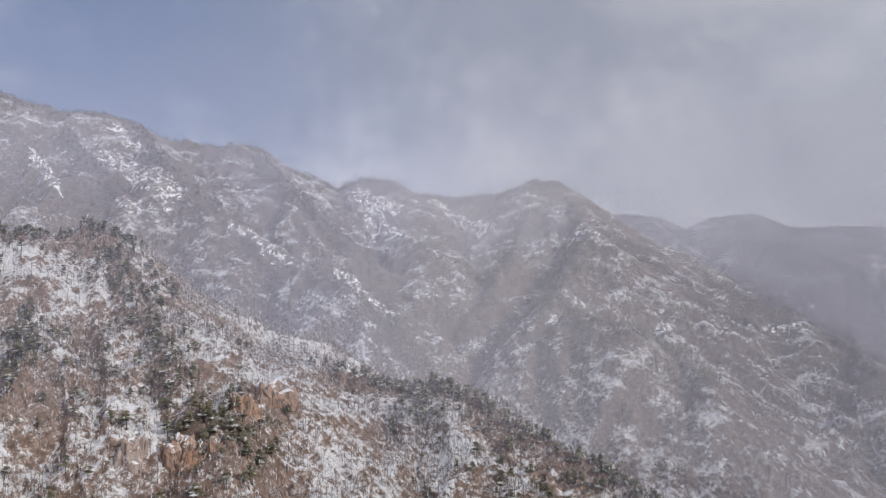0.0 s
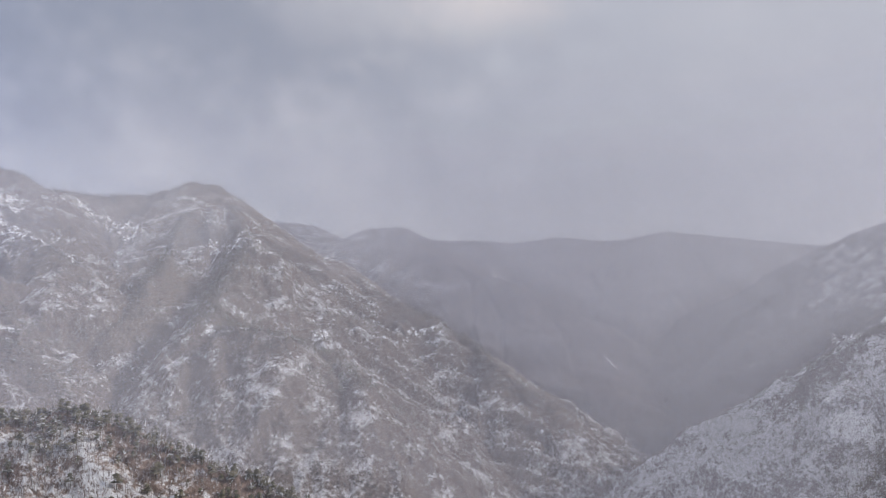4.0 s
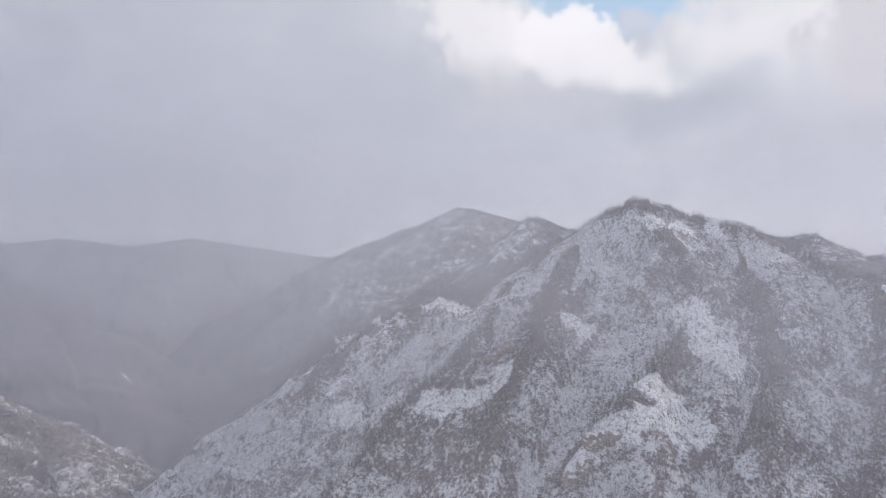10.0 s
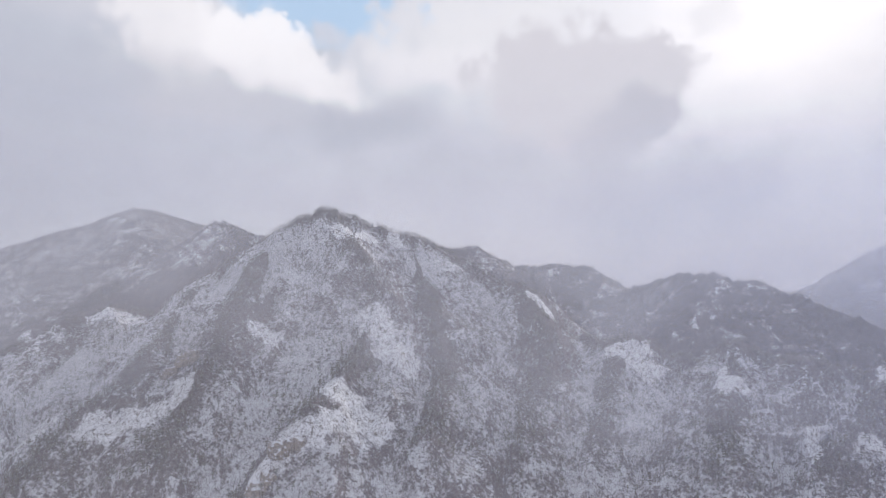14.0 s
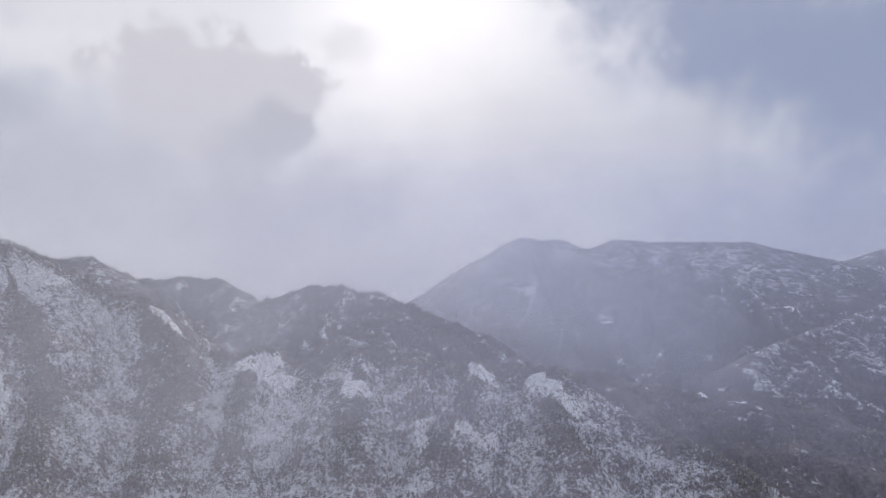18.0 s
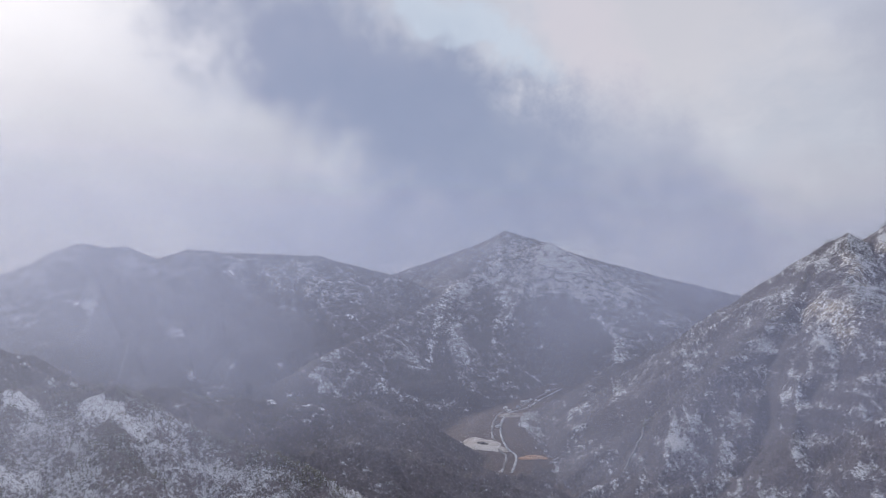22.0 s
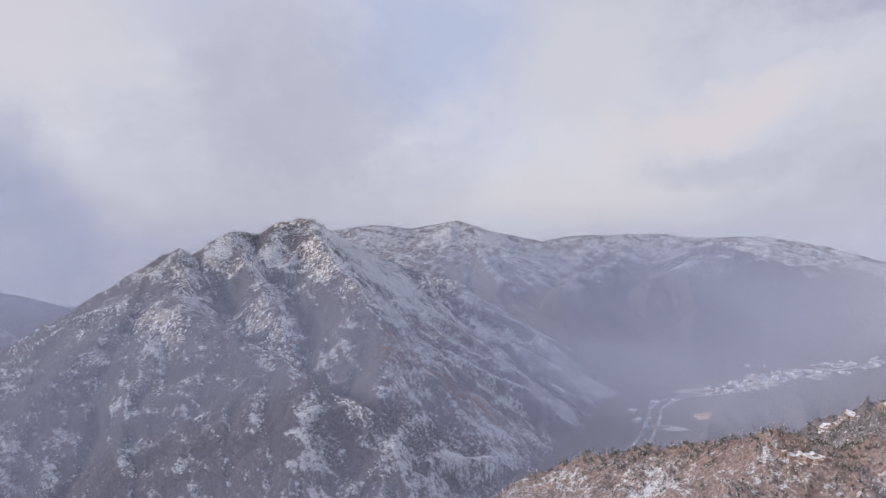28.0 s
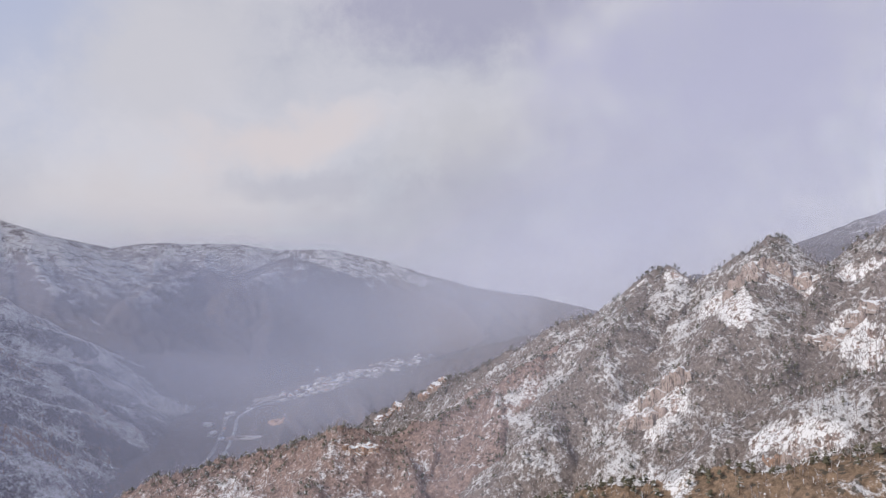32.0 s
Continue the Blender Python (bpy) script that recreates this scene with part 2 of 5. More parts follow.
    joint = n.math("ABSOLUTE", n.math("SUBTRACT", joint, 0.5))
    stone = n.mix(n.ramp(joint, 0.035, 0.01, 0.0, 0.7), stone, rgb(*[c * 0.25 for c in rock]))
    ragged = n.math("ADD", n.math("MULTIPLY", crack, 2.6), n.math("MULTIPLY", mid, 1.8))
    edge = n.ramp(n.math("ADD", crag, n.math("SUBTRACT", ragged, 2.2)), 0.40, 0.80)
    col = n.mix(edge, col, stone)
    finish(n, col, 0.88, n.math("ADD", fine, crack), 0.55 * relief, 4.0, 0.15)
    return m


FLOOR_MAT = slope_material("valley_floor", (0.13, 0.105, 0.105), (0.3, 0.27, 0.25), 0.63, 0.77, 0.12, 0.02, 0.3, wood=0.5, pine=0.5)
WARM_MAT = slope_material("sunny_slope", (0.265, 0.198, 0.168), (0.46, 0.32, 0.26), 0.505, 0.61, 0.36, 0.0, 1.0, 0.49, 0.97, wood=0.35, pine=0.1, aspect=0.0, bare=0.0, patches=0.26)
CLIFF_MAT = slope_material("frosty_cliff_slope", (0.235, 0.2, 0.188), (0.46, 0.34, 0.30), 0.505, 0.62, 0.36, 0.0, 1.0, 0.455, 0.85, wood=0.4, pine=0.15, aspect=0.0, bare=0.02, patches=0.28)
SPUR_MAT = slope_material("reddish_slope", (0.32, 0.235, 0.212), (0.44, 0.29, 0.23), 0.53, 0.65, 0.34, 0.0, 1.0, 0.48, wood=0.3, pine=0.15, aspect=0.0, bare=0.03, patches=0.28)
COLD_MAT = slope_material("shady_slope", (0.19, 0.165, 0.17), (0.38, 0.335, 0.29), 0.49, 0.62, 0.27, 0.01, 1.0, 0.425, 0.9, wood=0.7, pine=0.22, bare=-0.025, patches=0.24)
VALLEY_MAT = slope_material("valley_slope", (0.14, 0.126, 0.145), (0.44, 0.375, 0.31), 0.49, 0.645, 0.21, 0.03, 1.0, 0.50, 0.8, wood=0.5, pine=0.25, aspect=0.045, patches=0.26, bare=0.09)
RANGE_MAT = slope_material("range_slope", (0.178, 0.148, 0.134), (0.33, 0.29, 0.26), 0.49, 0.64, 0.21, 0.0, 0.8, 0.495, 0.68, wood=0.6, pine=0.4, aspect=0.015, bare=0.03, patches=0.30)
KNOLL_MAT = slope_material("brown_brushy_ground", (0.27, 0.195, 0.14), (0.40, 0.29, 0.22), 0.57, 0.67, 0.34, 0.0, wood=0.3, aspect=0.0, bare=0.0)
FAR_MAT = slope_material("far_slope", (0.12, 0.105, 0.115), (0.34, 0.31, 0.29), 0.575, 0.71, 0.15, 0.03, 0.6, 0.44, 0.7, wood=0.6, pine=0.35, bare=0.06, crowd=0.5)
ROCKY_MAT = slope_material("rugged_far_slope", (0.12, 0.105, 0.115), (0.34, 0.31, 0.29), 0.54, 0.68, 0.15, 0.03, 0.6, 0.44, 0.75, wood=0.6, pine=0.35, bare=0.09, crowd=0.5)
PALE_MAT = slope_material("snowy_far_slope", (0.15, 0.128, 0.13), (0.38, 0.34, 0.31), 0.555, 0.7, 0.14, 0.07, 0.6, 0.44, 0.6, wood=0.45, pine=0.3, crowd=0.25)


def tree_material(name, dark, light, frost):
    m, n = material(name)
    g = n.add("ShaderNodeNewGeometry")
    rnd = g.outputs["Random Per Island"]
    col = n.mix(rnd, rgb(*dark), rgb(*light))
    up = n.add("ShaderNodeSeparateXYZ", {0: g.outputs["True Normal"]}).outputs["Z"]
    up = n.math("ABSOLUTE", up) if frost > 0.3 else up
    lumps = n.noise(g.outputs["Position"], 0.5, 3.0).outputs[0]
    white = n.ramp(n.math("ADD", up, n.math("MULTIPLY", n.math("SUBTRACT", lumps, 0.5), 1.4)), 1.0 - frost, 1.35 - frost)
    col = n.mix(white, col, rgb(0.72, 0.74, 0.78))
    finish(n, col, 0.9)
    return m


BARE_MAT = tree_material("bare_twigs", (0.12, 0.095, 0.088), (0.30, 0.245, 0.23), 0.5)
FROST_MAT = tree_material("frosted_scrub", (0.17, 0.125, 0.105), (0.36, 0.30, 0.275), 0.95)
PINE_MAT = tree_material("pine_needles", (0.06, 0.062, 0.042), (0.14, 0.125, 0.085), 0.12)


def mist_material():
    m, n = material("mist")
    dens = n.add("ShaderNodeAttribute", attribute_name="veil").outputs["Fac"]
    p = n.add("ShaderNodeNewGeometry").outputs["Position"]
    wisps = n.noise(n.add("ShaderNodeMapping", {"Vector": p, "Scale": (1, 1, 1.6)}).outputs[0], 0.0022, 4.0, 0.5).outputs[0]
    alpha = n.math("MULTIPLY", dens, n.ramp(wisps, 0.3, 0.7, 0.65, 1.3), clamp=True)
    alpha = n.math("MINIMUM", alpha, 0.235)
    # haze colour painted on the sheets: dry 0 is near white, 1 is blue
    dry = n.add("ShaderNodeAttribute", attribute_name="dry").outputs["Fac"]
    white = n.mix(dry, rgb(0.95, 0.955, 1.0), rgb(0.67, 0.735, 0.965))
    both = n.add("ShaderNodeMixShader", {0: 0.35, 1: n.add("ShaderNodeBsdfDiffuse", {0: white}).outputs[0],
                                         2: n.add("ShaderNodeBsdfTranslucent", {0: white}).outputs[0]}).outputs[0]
    n.add("ShaderNodeOutputMaterial", {0: n.add("ShaderNodeMixShader", {
        0: alpha, 1: n.add("ShaderNodeBsdfTransparent").outputs[0], 2: both}).outputs[0]})
    return m


MIST_MAT = mist_material()

# ---- the land ----
# The plan of the land, in metres: crest lines, ribs that stand out from the flanks, bare slabs, valley bottoms.
CRESTS, RIBS, SLABS, VALLEYS = {}, [], [], []


def crest(name, fall, points):
    """A mountain's crest and how steeply its flanks fall."""
    CRESTS[name] = (fall, points)


def rib(name, points):
    """The back of a rib on the named mountain's flank."""
    RIBS.append((name, points))


def slabs(*places):
    """Bare rock: from x, y to x, y, its half-width, and how bare it is."""
    SLABS.extend(places)


def valley(half, points):
    """A valley bottom: half-width, and points along it."""
    VALLEYS.append((half, points))


crest("near_hill", 0.62, [(-283, 350, 464), (-242, 361, 453), (-227, 367, 452), (-196, 383, 454), (-180, 384, 444), (-159, 383, 419), (-125, 380, 399), (-92, 377, 384), (-60, 370, 371), (-28, 365, 364), (2, 356, 364), (87, 303, 322), (115, 277, 303)])
crest("west_range", 0.72, [(-1126, 1206, 911), (-778, 1329, 792), (-689, 1355, 791), (-637, 1369, 775), (-615, 1374, 748), (-483, 1420, 726), (-430, 1427, 737), (-384, 1435, 717), (-348, 1438, 679), (-295, 1450, 672), (-233, 1472, 636), (-182, 1489, 665), (-119, 1495, 658), (-75, 1508, 631), (34, 1530, 621), (125, 1515, 622), (199, 1487, 646), (259, 1467, 637), (313, 1436, 570), (380, 1378, 503), (437, 1309, 447), (592, 1146, 359), (642, 1073, 306), (638, 993, 272), (686, 898, 214)])
crest("front_knoll", 0.7, [(310, 1427, 550), (223, 1230, 450), (152, 1049, 371), (187, 1003, 368), (254, 967, 353), (306, 931, 327), (377, 839, 241)])
crest("haze_spur", 0.6, [(747, 2123, 573), (991, 1851, 510), (1049, 1703, 442), (1118, 1585, 406), (1171, 1471, 356), (1215, 1189, 146)])
crest("far_bump", 0.55, [(540, 2645, 679), (718, 2551, 671), (801, 2474, 647), (855, 2402, 593), (934, 2319, 630), (1049, 2247, 635), (1234, 2058, 471)])
crest("far_wall", 0.5, [(858, 3599, 683), (1649, 3200, 655), (1852, 3029, 643), (2025, 2916, 619), (2163, 2752, 642), (2366, 2579, 612), (2540, 2334, 645), (2845, 1862, 552), (3092, 1415, 506)])
crest("back_peak", 0.6, [(1725, 1284, 381), (1833, 1180, 479), (1936, 1045, 551), (2026, 858, 621), (2057, 780, 663), (2140, 589, 612), (2172, 350, 538)])
crest("second_peak", 0.65, [(1318, 716, 312), (1419, 648, 398), (1502, 552, 469), (1567, 410, 574), (1559, 312, 536), (1529, 252, 523), (1470, 171, 485)])
crest("white_shoulder", 0.7, [(736, 552, 190), (813, 547, 270), (874, 545, 309), (945, 503, 352), (1017, 419, 395), (1064, 316, 374)])
crest("main_peak", 0.72, [(996, 363, 371), (1029, 294, 421), (1045, 253, 456), (1068, 193, 492), (1085, 149, 529), (1095, 103, 543), (1098, 66, 531), (1090, 11, 501), (1084, -36, 497), (1035, -146, 426), (1002, -191, 412), (978, -210, 387), (953, -227, 356), (927, -251, 337), (865, -327, 338), (844, -352, 322), (820, -382, 314), (789, -413, 340), (765, -435, 327), (726, -470, 324), (686, -502, 313), (665, -521, 322), (641, -536, 308), (607, -559, 315), (578, -574, 313), (552, -579, 287), (517, -591, 265), (485, -604, 264), (389, -624, 230), (371, -617, 224), (331, -617, 188)])
crest("col_hill", 0.62, [(1799, -55, 543), (1773, -157, 505), (1746, -221, 508), (1726, -286, 462), (1704, -352, 450), (1682, -404, 463), (1647, -496, 446), (1602, -570, 393), (1520, -642, 314)])
crest("tree_hill", 0.66, [(1331, -364, 350), (1291, -459, 398), (1252, -531, 425), (1209, -600, 426), (1189, -628, 413), (1169, -656, 415), (1143, -679, 391), (1085, -733, 368), (1000, -800, 322), (932, -818, 271), (853, -844, 220)])
crest("double_peak", 0.5, [(2267, -1274, 300), (2227, -1614, 441), (2087, -1867, 611), (2022, -1936, 590), (1972, -1987, 590), (1896, -2060, 550), (1828, -2147, 588), (1725, -2244, 567), (1430, -2465, 550), (1089, -2634, 439)])
crest("east_dome", 0.5, [(1625, -3539, 465), (1133, -3725, 629), (948, -3777, 710), (799, -3811, 661), (496, -3941, 538), (47, -4130, 396), (-376, -4231, 278)])
crest("rock_peak", 0.62, [(1021, -1720, 207), (965, -2041, 268), (875, -2351, 350), (827, -2548, 431), (637, -2809, 560), (530, -2855, 584), (430, -2909, 510), (332, -2982, 413), (226, -2917, 296), (103, -2748, 198)])
crest("low_hill", 0.45, [(887, -880, 242), (886, -951, 250), (836, -1021, 223), (780, -1090, 206), (710, -1148, 205), (641, -1211, 192), (573, -1222, 137)])
crest("valley_peak", 0.7, [(322, -1873, 90), (215, -1868, 166), (-94, -1828, 290), (-185, -1790, 381), (-321, -1751, 480), (-364, -1732, 505), (-412, -1783, 445), (-460, -1792, 520), (-497, -1761, 548), (-575, -1758, 539), (-623, -1753, 576), (-711, -1730, 588), (-815, -1716, 515), (-950, -1760, 483), (-1048, -1703, 432), (-1128, -1627, 405), (-1151, -1574, 354), (-1176, -1492, 292), (-1194, -1413, 198)])
crest("long_ridge", 0.42, [(-1198, -2859, 634), (-1455, -2794, 672), (-1643, -2746, 656), (-1827, -2627, 690), (-1988, -2571, 635), (-2209, -2452, 583), (-2309, -2358, 604), (-2613, -2097, 603), (-2775, -1965, 576), (-2884, -1801, 575), (-3006, -1793, 579), (-3132, -1562, 517), (-3207, -1402, 455), (-3276, -1083, 367), (-3306, -794, 320), (-3278, -377, 224)])
crest("inner_spur", 0.5, [(-1818, -2063, 345), (-1936, -2023, 400), (-2042, -1988, 468), (-2151, -1945, 498), (-2159, -1782, 438), (-2436, -1664, 529), (-3010, -1290, 325)])
crest("far_foot", 0.5, [(-1630, -2399, 657), (-1708, -2344, 641), (-1777, -2228, 569), (-1800, -2079, 518), (-1576, -1941, 452), (-1591, -1661, 330)])
crest("shadow_hill", 0.42, [(-1011, -817, 92), (-1163, -915, 107), (-1319, -975, 120), (-1479, -936, 129), (-1625, -884, 142), (-1791, -770, 171), (-1898, -631, 217), (-1895, -458, 257)])
crest("front_spur", 0.6, [(-382, -513, 208), (-421, -476, 238), (-444, -440, 257), (-474, -376, 270), (-493, -324, 287), (-499, -295, 293), (-483, -284, 298), (-502, -248, 293), (-521, -219, 302), (-584, -137, 349), (-599, -114, 364)])
crest("cliff_mountain", 0.8, [(-676, -428, 227), (-682, -287, 302), (-660, -165, 353), (-647, -128, 380), (-643, -95, 387), (-641, -73, 403), (-638, -47, 426), (-636, -27, 426), (-635, -12, 412), (-632, 1, 415), (-628, 24, 434), (-624, 42, 445), (-619, 59, 450), (-614, 71, 439), (-610, 82, 423), (-600, 100, 426), (-592, 111, 442), (-581, 127, 452), (-532, 174, 474)])
crest("near_spur", 0.6, [(-440, 20, 323), (-418, 37, 347), (-406, 55, 359), (-391, 83, 373), (-368, 128, 389)])
crest("brown_knoll", 0.5, [(-293, -65, 322), (-283, -35, 335), (-275, -2, 345), (-267, 26, 351), (-255, 53, 363), (-237, 81, 374)])
crest("behind_cliff", 0.55, [(-1498, -76, 403), (-1599, 61, 437), (-1638, 200, 474), (-1625, 284, 480), (-1614, 343, 503), (-1582, 470, 527)])
crest("behind_far", 0.5, [(-2598, 100, 447), (-2540, 556, 620), (-2471, 808, 669)])
rib("west_range", [(-635, 1366, 771), (-469, 1134, 629), (-344, 1048, 548), (-225, 995, 467), (-147, 921, 422), (-76, 904, 367), (-37, 867, 321)])
rib("west_range", [(-427, 1415, 731), (-274, 1216, 586), (-182, 1150, 506), (-140, 1126, 456), (-60, 1023, 373)])
rib("west_range", [(-181, 1479, 659), (-96, 1322, 539), (-27, 1198, 475)])
rib("west_range", [(222, 1471, 639), (148, 1288, 508), (90, 1151, 421), (38, 1079, 368)])
rib("west_range", [(276, 1426, 603), (275, 1242, 512), (213, 1126, 437), (144, 966, 375)])
rib("west_range", [(-782, 1315, 785), (-631, 1163, 658), (-504, 1065, 572), (-434, 1049, 532), (-391, 1007, 484)])
rib("front_knoll", [(155, 1039, 368), (183, 937, 369), (230, 875, 358), (318, 969, 324), (312, 793, 295), (356, 777, 251)])
rib("main_peak", [(1090, 103, 539), (978, 60, 475), (884, 25, 394), (803, 51, 336), (705, 82, 299), (673, 113, 266), (637, 151, 227)])
rib("main_peak", [(998, 285, 418), (841, 292, 350), (777, 337, 296), (726, 353, 262), (684, 374, 225)])
rib("main_peak", [(1074, -35, 494), (933, -52, 399), (815, -64, 319), (694, -36, 265)])
rib("main_peak", [(995, -189, 410), (913, -195, 366), (834, -177, 316), (735, -135, 255)])
rib("main_peak", [(1050, 190, 488), (876, 205, 405), (783, 211, 340), (715, 236, 287), (681, 243, 248)])
rib("main_peak", [(884, -305, 339), (822, -267, 296), (750, -229, 256)])
rib("main_peak", [(794, -408, 336), (710, -356, 288), (641, -326, 241)])
rib("main_peak", [(581, -568, 311), (532, -510, 273), (480, -494, 252)])
rib("main_peak", [(663, -520, 321), (619, -451, 278), (609, -397, 238)])
rib("valley_peak", [(-360, -1715, 491), (-301, -1420, 372), (-379, -1215, 301), (-432, -1079, 253), (-492, -1003, 208)])
rib("valley_peak", [(-709, -1726, 583), (-663, -1459, 462), (-641, -1261, 376), (-635, -1149, 306), (-580, -1073, 266)])
rib("valley_peak", [(-495, -1755, 543), (-494, -1521, 429), (-493, -1374, 354), (-440, -1331, 311)])
rib("valley_peak", [(-320, -1747, 478), (-178, -1487, 336), (-70, -1410, 249), (95, -1396, 121)])
rib("valley_peak", [(-324, -1532, 364), (-210, -1381, 246), (-156, -1187, 152)])
rib("rock_peak", [(887, -2734, 425), (633, -2309, 269), (556, -2143, 171)])
rib("rock_peak", [(599, -3227, 598), (432, -2744, 395), (292, -2388, 263)])
rib("double_peak", [(2063, -1861, 595), (1813, -1793, 493), (1589, -1766, 423), (1491, -1896, 378), (1256, -1895, 319)])
rib("double_peak", [(1817, -2133, 580), (1466, -2035, 415), (1164, -1916, 300)])
rib("long_ridge", [(-1819, -2616, 681), (-1544, -2072, 522), (-1425, -1818, 412)])
rib("long_ridge", [(-2482, -2175, 590), (-2241, -1951, 495), (-1919, -1842, 446), (-1528, -1647, 370)])
rib("long_ridge", [(-2794, -1888, 564), (-2617, -1756, 519), (-2129, -1584, 449), (-1979, -1620, 399)])
rib("long_ridge", [(-2722, -1757, 515), (-2640, -1579, 433), (-2714, -1502, 384)])
rib("cliff_mountain", [(-631, -47, 420), (-574, -66, 386), (-539, -80, 361), (-520, -104, 332), (-470, -111, 312)])
rib("cliff_mountain", [(-612, 58, 444), (-545, 36, 413), (-507, 11, 382), (-495, -20, 355), (-463, -44, 325)])
rib("cliff_mountain", [(-557, 97, 425), (-501, 66, 390), (-475, 49, 371), (-438, 39, 354)])
rib("near_hill", [(-195, 381, 453), (-148, 330, 408), (-109, 281, 381), (-87, 249, 360)])
rib("near_hill", [(-105, 389, 387), (-91, 292, 374), (-84, 253, 359)])
rib("near_hill", [(-211, 360, 441), (-189, 306, 410), (-169, 270, 391)])
rib("front_spur", [(-478, -337, 275), (-428, -272, 269)])
rib("front_spur", [(-502, -242, 292), (-449, -199, 270)])
rib("front_spur", [(-574, -165, 333), (-501, -154, 302), (-453, -132, 279)])
valley(120, [(-985, -905, 66), (-1073, -928, 75), (-1221, -1020, 84), (-1353, -1109, 88), (-1494, -1141, 90), (-1626, -1104, 92), (-1813, -1107, 95), (-2123, -1110, 97), (-2560, -1074, 100)])
valley(55, [(360, -1367, 20), (374, -1468, 27), (407, -1511, 36), (457, -1649, 44), (479, -1804, 52), (440, -1890, 56), (420, -2020, 60), (385, -2160, 68)])
slabs((-719, 1160, -618, 1057, 11, 0.7), (-606, 1214, -448, 1083, 26, 0.7), (-519, 1059, -458, 1043, 11, 0.7), (-465, 1081, -433, 1048, 9, 0.7), (-329, 1028, -307, 1014, 7, 0.7), (-291, 1021, -202, 966, 16, 0.7), (-173, 1411, -111, 1388, 25, 0.7), (-141, 1327, -27, 1249, 20, 0.7), (-17, 1484, 88, 1392, 20, 0.7), (214, 1294, 250, 1255, 12, 0.7), (275, 1247, 277, 1231, 7, 0.7), (102, 1175, 117, 1174, 6, 0.7), (146, 956, 352, 1068, 9, 0.7), (332, 1090, 351, 1089, 7, 0.7), (-169, 1066, -77, 1027, 9, 0.7), (-654, 1310, -583, 1255, 15, 0.7), (545, 1132, 590, 1110, 6, 0.7))
slabs((199, 1297, 248, 1255, 12, 0.58), (267, 1249, 292, 1264, 8, 0.8), (243, 1368, 263, 1334, 7, 0.58), (535, 1129, 590, 1107, 5, 0.8), (1157, 1282, 1151, 1255, 7, 0.58), (1252, 1941, 1780, 2525, 12, 0.58), (1041, 1356, 1045, 1338, 5, 0.58))
slabs((1000, 437, 1010, 373, 14, 0.95), (1308, 696, 952, 466, 14, 0.58), (1430, 857, 941, 481, 16, 0.58), (1289, 811, 885, 531, 11, 0.58), (801, 500, 854, 509, 7, 0.95), (785, 473, 786, 395, 14, 0.95), (846, 568, 851, 561, 4, 0.95))
slabs((877, 25, 844, 18, 21, 1.1), (829, 18, 809, -15, 16, 1.1), (732, 66, 717, 23, 19, 1.1), (696, 69, 700, 46, 10, 1.1), (673, 112, 677, 84, 16, 1.1), (845, 169, 843, 154, 15, 1.1), (1001, 44, 987, 27, 10, 1.1), (1079, 1, 1057, -7, 10, 1.1), (1026, 80, 1044, 36, 18, 1.1), (691, 40, 691, 34, 7, 1.1), (984, -203, 932, -218, 9, 1.1), (777, 236, 744, 232, 12, 1.1), (867, -291, 851, -320, 14, 1.1), (734, -370, 729, -385, 12, 1.1), (749, 325, 746, 265, 19, 1.1), (651, 131, 660, 111, 11, 1.1))
slabs((841, -305, 812, -317, 13, 1), (755, -379, 720, -364, 7, 1), (661, -509, 643, -512, 11, 1), (594, -546, 537, -547, 11, 1), (606, -441, 577, -463, 10, 1), (649, -417, 629, -407, 6, 1))
slabs((866, -2702, 714, -2845, 19, 0.5), (892, -2656, 794, -2066, 17, 0.5), (635, -2364, 609, -2346, 19, 0.5), (1814, -1589, 1783, -1588, 10, 0.5), (1634, -2141, 1585, -2110, 11, 0.5), (1112, -2120, 1077, -2110, 18, 0.5), (1129, -1574, 750, -1101, 11, 0.5), (701, -1121, 660, -1133, 10, 0.5))
slabs((-420, -1657, -464, -1608, 25, 0.72), (-341, -1632, -332, -1505, 20, 0.72), (-412, -1442, -462, -1329, 21, 0.72), (-462, -1433, -456, -1344, 18, 0.72), (-796, -1368, -861, -1329, 13, 0.72), (-645, -1615, -638, -1436, 33, 0.72), (-647, -1347, -695, -1278, 36, 0.72), (-245, -1510, -278, -1354, 29, 0.72), (-618, -1741, -693, -1726, 13, 0.72), (-880, -1577, -1049, -1679, 17, 0.72), (-1050, -1656, -1141, -1603, 19, 0.72), (-455, -1310, -491, -1003, 23, 0.72))
slabs((-569, 8, -519, 22, 12, 1), (-551, 36, -569, 60, 8, 1), (-576, 61, -552, 73, 7, 1), (-626, -31, -627, -17, 4, 1), (-493, 77, -443, 88, 13, 1), (-479, -26, -466, -23, 10, 1), (-487, -50, -453, -33, 9, 1), (-551, 95, -533, 112, 8, 1), (-622, -60, -625, -51, 4, 1), (-421, -34, -272, -12, 5, 1), (-381, 24, -353, 53, 7, 1))
RNG = np.random.default_rng(7)


def lattice(seed):
    a = np.random.default_rng(seed).random(4096) * 2 * np.pi
    return np.cos(a), np.sin(a)


LAT = [lattice(i) for i in range(4)]


